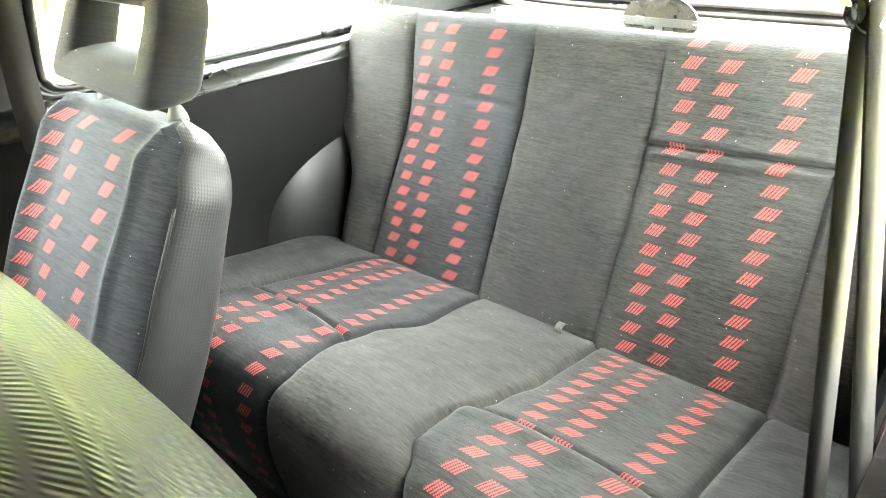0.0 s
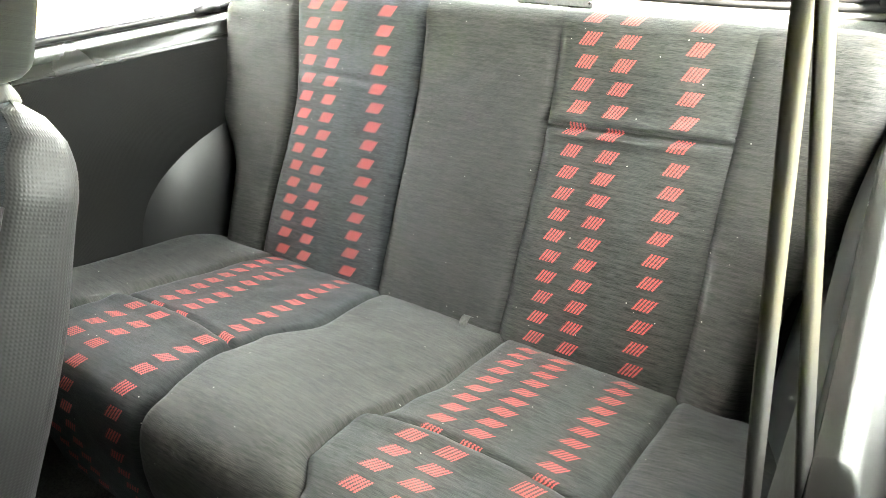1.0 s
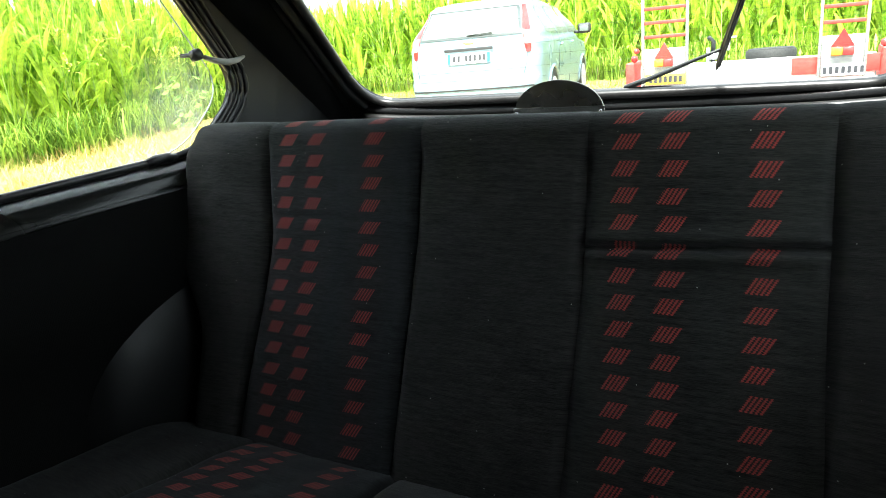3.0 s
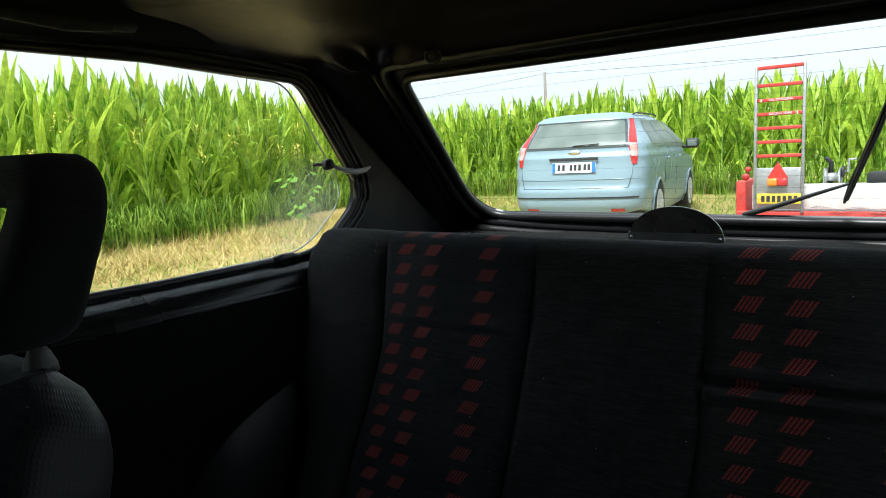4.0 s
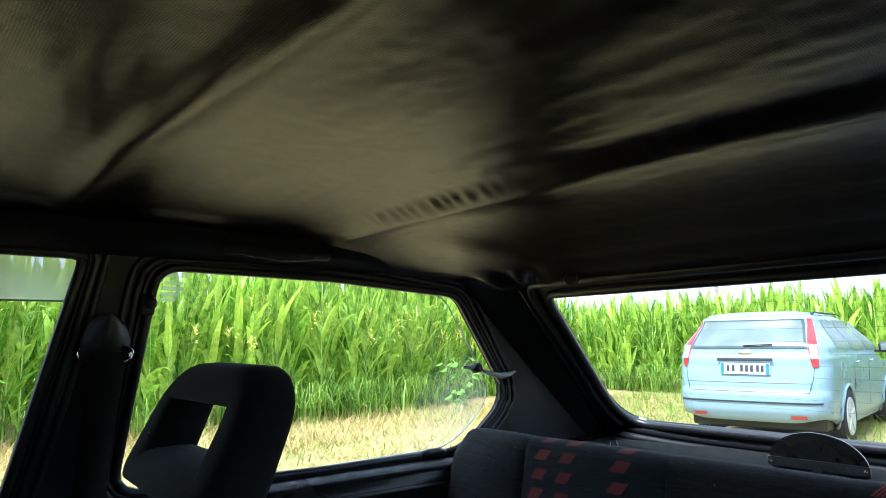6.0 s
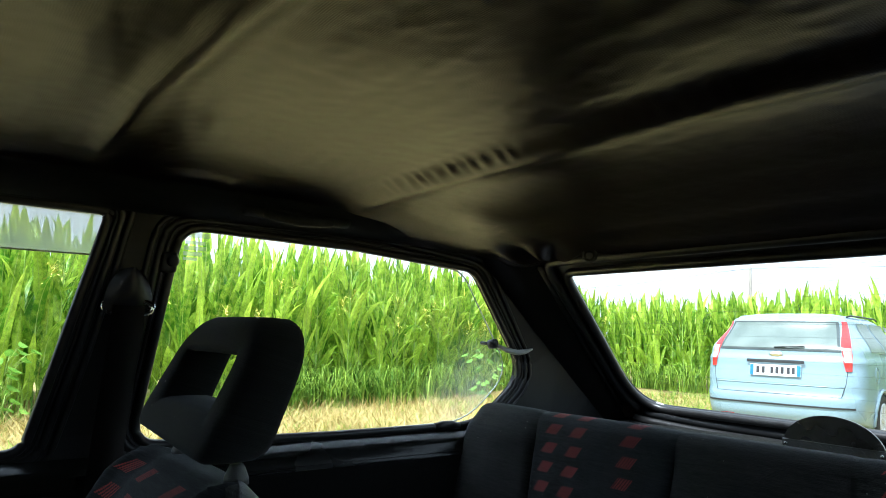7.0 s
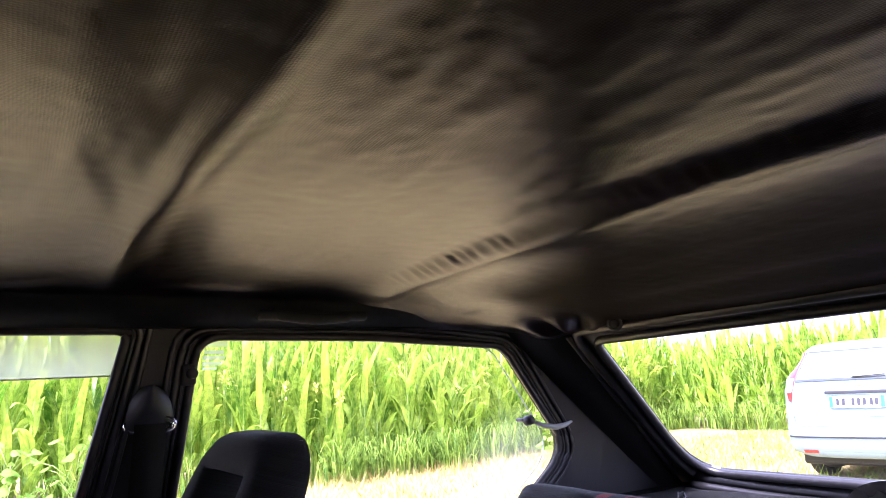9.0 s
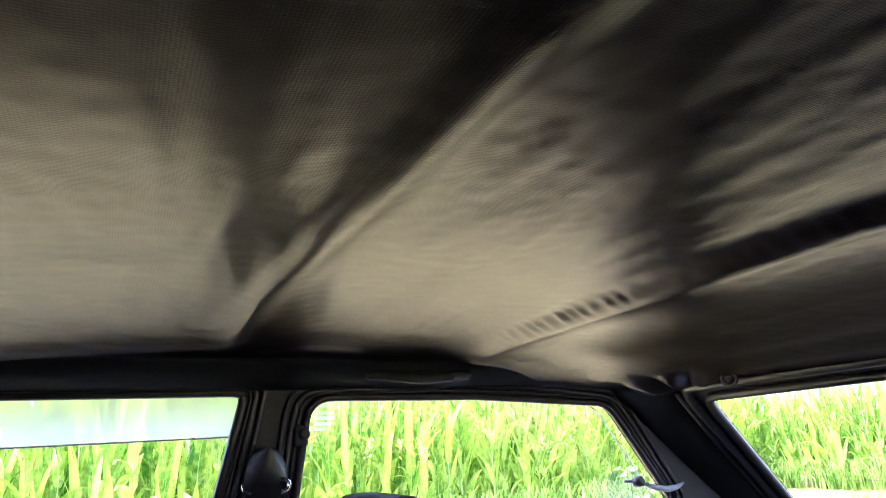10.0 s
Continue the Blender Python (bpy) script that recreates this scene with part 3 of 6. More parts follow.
def window_ledge(s):
    """A rounded ledge from the window's foot inwards and down over the panel."""
    def fn(a, b):
        y = -1.5 + a * 2.35
        k = min(len(LEDGE) - 2, int(b * (len(LEDGE) - 1)))
        f = b * (len(LEDGE) - 1) - k
        o, z = (LEDGE[k][0] + (LEDGE[k + 1][0] - LEDGE[k][0]) * f, LEDGE[k][1] + (LEDGE[k + 1][1] - LEDGE[k][1]) * f)
        return (s * (side_x(z) - 0.012 - o), y, z)
    bm = grid_bm(fn, 40, 24)
    bmesh.ops.solidify(bm, geom=bm.faces[:], thickness=0.003)
    return bm


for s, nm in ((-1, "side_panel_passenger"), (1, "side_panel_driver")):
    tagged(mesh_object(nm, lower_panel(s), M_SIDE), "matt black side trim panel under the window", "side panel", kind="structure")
    tagged(mesh_object("trim", window_ledge(s), M_SILL), "glossy black window ledge along the side panel", "window ledge", kind="structure")

# the headliner and the outer roof skin
def liner_z(x, y):
    ks = [(-1.45, 1.345), (-1.2, 1.375), (-0.62, 1.402), (-0.24, 1.393), (-0.12, 1.378), (0.02, 1.353), (0.14, 1.331), (0.22, 1.312), (0.33, 1.290)]
    for (y0, z0), (y1, z1) in zip(ks, ks[1:]):
        if y <= y1:
            t = smooth_step(0, 1, (y - y0) / (y1 - y0)) * 0.4 + 0.6 * (y - y0) / (y1 - y0)
            zc = z0 + (z1 - z0) * t
            break
    else:
        zc = ks[-1][1]
    k = min(1.0, max(0.0, (abs(x) - 0.535) / 0.096))
    crown = 0.018 * min(1.0, abs(x) / 0.6) ** 2.2 * smooth_step(0.3, 0.0, y)
    fall = max(0.0, zc - crown - 1.316) * (1 - math.sqrt(1 - k * k))
    return zc - crown - fall


def liner_fn(a, b):
    x = -0.63 + 1.26 * a
    y = -1.45 + 1.775 * b
    z = liner_z(x, y)
    edge = 1 - smooth_step(0.5, 0.62, abs(x))
    slack = 1 - 0.8 * smooth_step(-0.20, -0.08, y)
    # cloth hung from two roof bows, sagging between them
    z -= 0.012 * bell(y + 0.632 - 0.02 * x, 0.026) * edge
    z -= 0.010 * bell(y + 0.185, 0.028) * edge
    z += 0.007 * noise.noise((x * 2.3, y * 2.6, 0.3)) * edge
    z += 0.0024 * noise.noise((x * 6 + y * 2, y * 13, 1.7)) * edge * slack
    z += (0.0010 + 0.0004 * smooth_step(-0.3, 0.2, x)) * noise.noise((x * 9 + y * 11, y * 38, 5.1)) * edge * slack
    z += 0.0006 * noise.noise((x * 48, y * 75, 8.1)) * edge
    # puckers along the rear bow
    for c in (-1, 1):
        run = smooth_step(-0.46, -0.36, c * x) * (1 - smooth_step(-0.16, -0.04, c * x))
        fold = 0.5 + 0.5 * noise.noise((x * 23, 2.0, c))
        z -= 0.0050 * run * (0.35 + 0.65 * fold) * bell(y + 0.212, 0.015) * max(0.0, math.sin((x + 0.6 * y + 0.004 * math.sin(x * 60)) * math.tau / 0.027))
        # gathers in the rear corner
        dx, dy = x - c * 0.50, y - 0.285
        r = math.hypot(dx, dy)
        z -= 0.013 * bell(r - 0.085, 0.055) * (math.sin(math.atan2(dy, c * dx) * 8.5 + 0.6 * c) - 0.2) * smooth_step(0.02, 0.06, r)
        z -= 0.012 * bell(math.hypot(x - c * 0.52, y - 0.20), 0.07)
    return (x, y, z)


bm = grid_bm(liner_fn, 210, 260)
ceiling = tagged(mesh_object("ceiling", bm, M_LINER), "sagging dark grey perforated vinyl headliner with wrinkles", "headliner", kind="structure")
roof = mesh_object("roof", grid_bm(lambda a, b: (-0.73 + 1.46 * a, -1.58 + 1.94 * b, 1.408 + 0.05 * (1 - (2 * a - 1) ** 2) * (1 - 0.5 * b * b) - 0.035 * b ** 4 - 0.085 * smooth_step(0.88, 1.0, abs(2 * a - 1))), 40, 20), M_PAINTED)
tagged(roof, "outer steel roof skin of the small car", "car roof", kind="structure")

# floor, boot, and an unseen panel added to block light from the windscreen
floor = mesh_object("floor", box_bm((1.40, 2.95, 0.04), (0, -0.575, 0.24), 0.005), M_CARPET)
tagged(floor, "dark dusty carpet on the car floor", "car floor", kind="structure")
front_block = mesh_object("wall_front", box_bm((1.40, 0.05, 1.17), (0, -1.53, 0.795), 0.01), M_TRIM)
tagged(front_block, "unseen plain dark panel added in the windscreen's place to block front light", "bulkhead", kind="structure")
boot = mesh_object("wall_boot", box_bm((1.40, 0.05, 0.66), (0, 0.875, 0.56), 0.01), M_TRIM)
tagged(boot, "plain dark panel closing the boot below the tailgate", "boot panel", kind="structure")
shelf_bm = grid_bm(lambda a, b: (-0.64 + 1.28 * a, 0.255 + 0.50 * b, 0.922 + 0.004 * noise.noise((a * 9, b * 6, 2)) - 0.012 * (1 - b)), 60, 30)
bmesh.ops.solidify(shelf_bm, geom=shelf_bm.faces[:], thickness=0.012)
shelf = tagged(mesh_object("parcel_shelf", shelf_bm, M_CARPET), "dusty ribbed dark carpet parcel shelf behind the bench", "parcel shelf")


# ---- the rear bench ----
def polyline(points):
    pts = [Vector(p) for p in points]
    dense_pts = []
    for i in range(len(pts) - 1):
        p0, p1, p2, p3 = pts[max(i - 1, 0)], pts[i], pts[i + 1], pts[min(i + 2, len(pts) - 1)]
        for k in range(12):
            t = k / 12
            dense_pts.append(0.5 * ((2 * p1) + (p2 - p0) * t + (2 * p0 - 5 * p1 + 4 * p2 - p3) * t * t + (3 * p1 - p0 - 3 * p2 + p3) * t ** 3))
    dense_pts.append(pts[-1])
    arc = [0.0]
    for a, b in zip(dense_pts, dense_pts[1:]):
        arc.append(arc[-1] + (b - a).length)
    return dense_pts, arc


def along(line, s):
    pts, arc = line
    s = min(max(s, 0.0), arc[-1])
    for i in range(len(arc) - 1):
        if s <= arc[i + 1]:
            t = (s - arc[i]) / max(1e-9, arc[i + 1] - arc[i])
            d = (pts[i + 1] - pts[i]).normalized()
            return pts[i].lerp(pts[i + 1], t), d
    return pts[-1], (pts[-1] - pts[-2]).normalized()


BACK = polyline([(-0.035, 0.40), (-0.007, 0.463), (0.055, 0.612), (0.124, 0.781), (0.158, 0.885), (0.177, 0.948), (0.189, 0.972), (0.210, 0.984), (0.240, 0.978), (0.262, 0.950), (0.272, 0.88), (0.20, 0.60)])
BACK0 = BACK[1][12]
CUSH = polyline([(0.03, 0.43), (-0.018, 0.466), (-0.10, 0.484), (-0.29, 0.513), (-0.42, 0.543), (-0.475, 0.545), (-0.520, 0.515), (-0.535, 0.42), (-0.515, 0.27)])
CUSH0 = CUSH[1][12]


def lerp_list(ks, v):
    if v <= ks[0][0]:
        return ks[0][1]
    for (a, x), (b, y) in zip(ks, ks[1:]):
        if v <= b:
            return x + (y - x) * smooth_step(a, b, v)
    return ks[-1][1]


def back_edge(s, z):
    wide, low = (0.668, 0.578) if s < 0 else (0.630, 0.562)
    return lerp_list([(0.46, low), (0.60, low + 0.004), (0.78, wide), (0.93, wide - 0.004), (0.985, wide - 0.03), (1.0, wide - 0.045)], z)


def SEAM_A(s):
    return lerp_list([(0.0, -0.457), (0.34, -0.432), (0.52, -0.447)], s)


def SEAM_B(s):
    return lerp_list([(0.0, -0.136), (0.4, -0.128), (0.52, -0.129)], s)


def SEAM_C(s):
    return lerp_list([(0.0, 0.139), (0.35, 0.144), (0.52, 0.140)], s)


def SEAM_D(s):
    return lerp_list([(0.0, 0.455), (0.35, 0.443), (0.52, 0.440)], s)


def back_surface(x, s):
    """Point of the backrest at x and at arc s, with seams, folds and stuffing."""
    p, d = along(BACK, s + BACK0)
    out = Vector((0, -d.y, d.x))
    front = 1 - smooth_step(0.49, 0.56, s)
    h = 0.0
    a0, a1, a2, a3 = SEAM_A(s), SEAM_B(s), SEAM_C(s), SEAM_D(s)
    for sx in (a0, a1, a2, a3):
        h -= 0.010 * bell(x - sx, 0.007)
    if x < a0 or x > a3:
        h += 0.022 * math.sin(min(1.0, max(a0 - x, x - a3) / 0.10) * math.pi / 2)
    for lo, hi in ((a0, a1), (a1, a2), (a2, a3)):
        if lo < x < hi:
            h += 0.008 * math.sin((x - lo) / (hi - lo) * math.pi) ** 0.8
    if a2 < x < a3:
        k = s - 0.373 - 0.055 * (x - 0.14)
        h -= 0.019 * bell(k, 0.0045) - 0.010 * bell(k - 0.013, 0.012) - 0.008 * bell(k + 0.012, 0.010)
    if a0 < x < a1:
        h -= 0.003 * bell(s - 0.396 + 0.05 * (x + 0.29) ** 2 * 4, 0.008)
    h += 0.0035 * noise.noise((x * 9, s * 11, 4.0)) + 0.0012 * noise.noise((x * 40, s * 35, 9.0))
    z = p.y
    edge = back_edge(-1 if x < 0 else 1, min(z, 1.0))
    t = (edge - abs(x)) / 0.05
    if t < 1:
        k = max(0.0, t)
        h -= 0.075 * (1 - math.sqrt(max(0.0, 1 - (1 - k) ** 2)))
    q = Vector((p.x, p.y)) + Vector((out.y, out.z)) * h * (front * 0.9 + 0.1)
    return (x, q.x, q.y)


def back_panel(name, lo, hi, mat, parent, nu, label=""):
    s0, s1 = -0.03, 0.92
    total = BACK[1][-1] - BACK0
    nv = 300

    def xs(a, b):
        s = -0.05 + (total + 0.05) * b
        z = along(BACK, s + BACK0)[0].y
        zz = min(z, 1.0)
        l = -back_edge(-1, zz) if lo is None else lo(s)
        r = back_edge(1, zz) if hi is None else hi(s)
        return l + (r - l) * a, s

    bm = grid_bm(lambda a, b: back_surface(*xs(a, b)), nu, nv, uvfn=xs)
    return part(name, bm, mat, parent, label)


bench_back = thing("rear_bench", "dark velour rear bench with woven red checks, worn grey centre", "rear seat")
back_panel("side_bolster", None, SEAM_A, M_CLOTH, bench_back, 26)
back_panel("checked_panel", SEAM_A, SEAM_B, M_CLOTH_CHECK_L_SHADE, bench_back, 44, "dark panel with three columns of red checks")
back_panel("centre_panel", SEAM_B, SEAM_C, M_CLOTH, bench_back, 36)
back_panel("checked_panel", SEAM_C, SEAM_D, M_CLOTH_CHECK_R, bench_back, 44, "dark panel with red checks and a stitched fold")
back_panel("side_bolster", SEAM_D, None, M_CLOTH, bench_back, 26)

CENTRE_L = [(-0.53, -0.150), (-0.48, -0.138), (-0.36, -0.165), (-0.29, -0.160), (-0.18, -0.112), (-0.04, -0.118), (0.03, -0.12)]
CENTRE_R = [(-0.53, 0.150), (-0.50, 0.141), (-0.45, 0.116), (-0.38, 0.110), (-0.29, 0.136), (-0.20, 0.156), (-0.05, 0.160), (0.03, 0.155)]
OUT_L = [(-0.53, -0.47), (-0.30, -0.457), (-0.13, -0.431), (0.03, -0.405)]
OUT_R = [(-0.53, 0.46), (-0.27, 0.452), (-0.04, 0.462), (0.03, 0.462)]


def cushion_surface(x, s):
    p, d = along(CUSH, s + CUSH0)
    out = Vector((d.y, -d.x))
    y = p.x
    cl, cr, ol, orr = lerp_list(CENTRE_L, y), lerp_list(CENTRE_R, y), lerp_list(OUT_L, y), lerp_list(OUT_R, y)
    h = 0.0
    for sx in (cl, cr, ol, orr):
        h -= 0.009 * bell(x - sx, 0.006)
    for lo, hi, k in ((ol, cl, 0.005), (cl, cr, 0.012), (cr, orr, 0.005)):
        if lo < x < hi:
            h += k * math.sin((x - lo) / (hi - lo) * math.pi) ** 0.6 * (0.25 + 0.75 * smooth_step(-0.01, -0.10, y))
    if x < ol or x > orr:
        e = (ol - x) if x < ol else (x - orr)
        h += 0.013 * math.sin(min(1.0, e / 0.12) * math.pi / 2) * smooth_step(0.01, -0.10, y)
    if ol < x < cl or cr < x < orr:
        k = y + 0.322 + 0.02 * ((x - (0.29 if x > 0 else -0.30)) / 0.16) ** 2 * 0.6
        h -= 0.016 * bell(k, 0.006) - 0.008 * bell(k + 0.02, 0.02)
    h += 0.004 * noise.noise((x * 7, s * 8, 14.0)) + 0.0012 * noise.noise((x * 38, s * 32, 19.0))
    t = (0.64 - abs(x)) / 0.05
    if t < 1:
        k = max(0.0, t)
        h -= 0.05 * (1 - math.sqrt(max(0.0, 1 - (1 - k) ** 2)))
    q = p + out * h
    return (x, q.x, q.y)


def cushion_panel(name, lo, hi, mat, parent, nu, label=""):
    total = CUSH[1][-1] - CUSH0

    def xs(a, b):
        s = -0.05 + (total + 0.05) * b
        y = along(CUSH, s + CUSH0)[0].x
        l = lerp_list(lo, y) if isinstance(lo, list) else lo
        r = lerp_list(hi, y) if isinstance(hi, list) else hi
        return l + (r - l) * a, s

    bm = grid_bm(lambda a, b: cushion_surface(*xs(a, b)), nu, 210, uvfn=lambda a, b: (xs(a, b)[0], 0.60 - xs(a, b)[1] - 0.12 * min(max(xs(a, b)[1], 0.0), 0.29)))
    return part(name, bm, mat, parent, label)


bench_cushion = bench_back
cushion_panel("side_bolster", -0.64, OUT_L, M_CLOTH, bench_cushion, 26)
cushion_panel("checked_panel", OUT_L, CENTRE_L, M_CLOTH_CUSHION_L_SHADE, bench_cushion, 44, "dark panel with red checks and a stitched fold")
cushion_panel("centre_panel", CENTRE_L, CENTRE_R, M_CLOTH_PLAIN, bench_cushion, 36, "worn greyish centre panel")
cushion_panel("checked_panel", CENTRE_R, OUT_R, M_CLOTH_CUSHION_R, bench_cushion, 44, "dark panel with red checks and a stitched fold")
cushion_panel("side_bolster", OUT_R, 0.64, M_CLOTH, bench_cushion, 26)


# wheel-arch covers beside the bench
def arch_cover(s):
    """A half dome on the side panel, flattened on its inner face."""
    def fn(a, b):
        t, r = a * math.tau, max(0.004, b)
        y = 0.15 + 0.345 * r * math.cos(t)
        z = 0.40 + 0.400 * r * math.sin(t)
        rise = 0.115 * (1 - r ** 3.2) ** 0.62
        return (s * (0.692 - rise), y, z)
    return grid_bm(fn, 48, 26, closed_u=True)


for s in (-1, 1):
    # driver side and passenger side alike
    tagged(mesh_object("wheel_arch_cover", arch_cover(s), M_ARCH), "black moulded wheel-arch cover beside the bench", "trim panel", kind="structure")


# ---- outside: ground, corn, grass ----
def ground_bm():
    bm = bmesh.new()
    rs = [0.0] + [1.2 * 1.22 ** k for k in range(42)]
    seg = 72
    rings = []
    for r in rs:
        rings.append([bm.verts.new((r * math.cos(k * math.tau / seg), r * math.sin(k * math.tau / seg), GZ + (0.035 * noise.noise((r * math.cos(k * math.tau / seg) * 0.5, r * math.sin(k * math.tau / seg) * 0.5, 0)) if 3 < r < 60 else 0))) for k in range(seg)] if r else [bm.verts.new((0, 0, GZ))])
    for k in range(seg):
        bm.faces.new((rings[0][0], rings[1][k], rings[1][(k + 1) % seg]))
    for a, b in zip(rings[1:], rings[2:]):
        for k in range(seg):
            bm.faces.new((a[k], b[k], b[(k + 1) % seg], a[(k + 1) % seg]))
    return bm


ground = tagged(mesh_object("ground", ground_bm(), M_GROUND), "field ground of mown straw and patchy grass", "ground", kind="structure")


# unseen dark ground strip under the car, added to dim the headliner's reflection
dim_strip_bm = grid_bm(lambda a, b: (-1.8 + 5.2 * a + 0.25 * noise.noise((b * 9, a, 4)), -14.0 + 19.4 * b, GZ + 0.022 - 0.05 * (2 * a - 1) ** 8 + 0.012 * noise.noise((a * 17, b * 60, 1))), 40, 120)
tagged(mesh_object("road", dim_strip_bm, M_DIM_STRIP), "unseen dark ground strip added to dim the headliner's reflection", "track", kind="structure")


def stuff(name, verts, faces, mats, idx, label, category):
    me = bpy.data.meshes.new(name)
    me.from_pydata(verts, [], faces)
    for m in mats:
        me.materials.append(m)
    me.polygons.foreach_set("material_index", idx)
    me.polygons.foreach_set("use_smooth", [True] * len(faces))
    return tagged(new(name, me), label, category, kind="stuff")


def corn_plant(rng, height):
    """One maize plant: stem, arching leaves and, on some, a tassel. Returns points, faces, slots."""
    vs, fs, ix = [], [], []
    n = 6
    lean = (rng.uniform(-0.05, 0.05), rng.uniform(-0.05, 0.05))
    for i in range(n + 1):
        t = i / n
        r = 0.014 * (1 - 0.6 * t)
        for k in range(4):
            vs.append((lean[0] * t * t + r * math.cos(k * math.tau / 4), lean[1] * t * t + r * math.sin(k * math.tau / 4), height * 0.9 * t))
    for i in range(n):
        for k in range(4):
            fs.append((i * 4 + k, i * 4 + (k + 1) % 4, i * 4 + 4 + (k + 1) % 4, i * 4 + 4 + k))
            ix.append(1)
    leaves = 13
    side = rng.uniform(-0.3, 0.3)
    for j in range(leaves):
        t = 0.10 + 0.88 * j / (leaves - 1)
        z0 = height * 0.88 * t
        ang = side + (j % 2) * math.pi + rng.uniform(-0.7, 0.7)
        length = rng.uniform(0.6, 0.95) * (1.0 - 0.35 * abs(t - 0.55)) * (0.8 if t > 0.9 else 1.0)
        up = rng.uniform(1.15, 1.48) if t < 0.75 else rng.uniform(1.3, 1.55)
        droop = rng.choice((0.25, 0.5, 0.8, 1.2, 2.2)) * rng.uniform(0.8, 1.2) * (0.45 if t > 0.75 else 1.0)
        w = rng.uniform(0.044, 0.072)
        roll = rng.uniform(-0.7, 0.7)
        base = len(vs)
        x = y = 0.0
        z = z0
        seg = 6
        pa = up
        twist = rng.uniform(-0.5, 0.5)
        ribs = []
        for i in range(seg + 1):
            q = i / seg
            hw = w * min(1.0, 0.5 + 3 * q) * (1 - q ** 2.2) + 0.002
            c, s = math.cos(ang), math.sin(ang)
            # upright blades turn about their length
            px, py = -math.sin(ang + roll * (1 - 0.5 * q)), math.cos(ang + roll * (1 - 0.5 * q))
            tw = twist * q
            mx, my = lean[0] * t * t + x * c, lean[1] * t * t + x * s
            fold = 0.22 * hw
            vs.append((mx + px * hw + py * fold, my + py * hw - px * fold, z + hw * tw))
            vs.append((mx, my, z))
            vs.append((mx - px * hw + py * fold, my - py * hw - px * fold, z - hw * tw))
            ribs.append((mx, my, z, px * 0.0045 * (1 - 0.7 * q), py * 0.0045 * (1 - 0.7 * q)))
            step = length / seg
            x += step * math.cos(pa)
            z += step * math.sin(pa)
            pa -= droop / seg * (0.5 + q)
        for i in range(seg):
            b = base + i * 3
            fs.append((b, b + 1, b + 4, b + 3))
            fs.append((b + 1, b + 2, b + 5, b + 4))
            ix += [0, 0]
        # pale midrib, a little proud on both faces
        for off in (-0.004, 0.004):
            base = len(vs)
            for mx, my, mz, dx, dy in ribs:
                vs.append((mx + dx - off * dy / 0.0045, my + dy + off * dx / 0.0045, mz))
                vs.append((mx - dx - off * dy / 0.0045, my - dy + off * dx / 0.0045, mz))
            for i in range(seg):
                b = base + i * 2
                fs.append((b, b + 1, b + 3, b + 2))
                ix.append(1)
    if rng.random() < 0.25:
        for j in range(9):
            a = rng.uniform(0, math.tau)
            base = len(vs)
            ln = rng.uniform(0.14, 0.26)
            el = rng.uniform(0.7, 1.5)
            for q in (0, 0.5, 1):
                for sgn in (-1, 1):
                    vs.append((lean[0] + math.cos(a) * math.cos(el) * ln * q - sgn * 0.006 * math.sin(a), lean[1] + math.sin(a) * math.cos(el) * ln * q + sgn * 0.006 * math.cos(a), height * 0.9 + ln * math.sin(el) * q - 0.05 * q * q))
            fs += [(base, base + 1, base + 3, base + 2), (base + 2, base + 3, base + 5, base + 4)]
            ix += [2, 2]
    return np.array(vs), fs, ix


def corn_field(name, spots, height, seed, label, turn=0.0):
    rng = random.Random(seed)
    kinds = [corn_plant(rng, height) for _ in range(14)]
    vs, fs, ix, off = [], [], [], 0
    for x, y in spots:
        v, f, i = rng.choice(kinds)
        # the leaves of a row spread across it
        a = rng.choice((0.0, math.pi)) + rng.gauss(0.0, 0.55) + turn
        k = rng.uniform(0.88, 1.08)
        c, s = math.cos(a), math.sin(a)
        vs.append(np.column_stack(((v[:, 0] * c - v[:, 1] * s) + x, (v[:, 0] * s + v[:, 1] * c) + y, v[:, 2] * k + GZ)))
        fs += [tuple(q + off for q in face) for face in f]
        ix += i
        off += len(v)
    return stuff(name, np.vstack(vs).tolist(), fs, [M_CORN, M_CORN_STEM, M_TASSEL], ix, label, "maize")


rng = random.Random(5)
EDGE = [(-9.0, -9.0), (-9.0, 3.0), (-9.2, 5.5), (-10.8, 9.0), (-11.3, 13.4)]
spots = []
for (x0, y0), (x1, y1) in zip(EDGE, EDGE[1:]):
    ln = math.hypot(x1 - x0, y1 - y0)
    for k in range(int(ln / 0.19)):
        t = (k + rng.random()) * 0.19 / ln
        for row in range(7):
            spots.append((x0 + (x1 - x0) * t - row * 0.55 + rng.uniform(-0.16, 0.1), y0 + (y1 - y0) * t + rng.uniform(-0.1, 0.1)))
corn_field("corn_field", spots, 2.34, 11, "tall green maize with drooping leaves and pale tassels")
spots = []
for k in range(int(26 / 0.19)):
    for row in range(5):
        spots.append((-12.5 + k * 0.19 + rng.uniform(-0.1, 0.1), 13.4 + row * 0.6 + rng.uniform(-0.2, 0.15) + 0.02 * k * 0.19))
corn_field("corn_field", spots, 2.05, 12, "tall green maize standing behind the parked car", math.pi / 2)


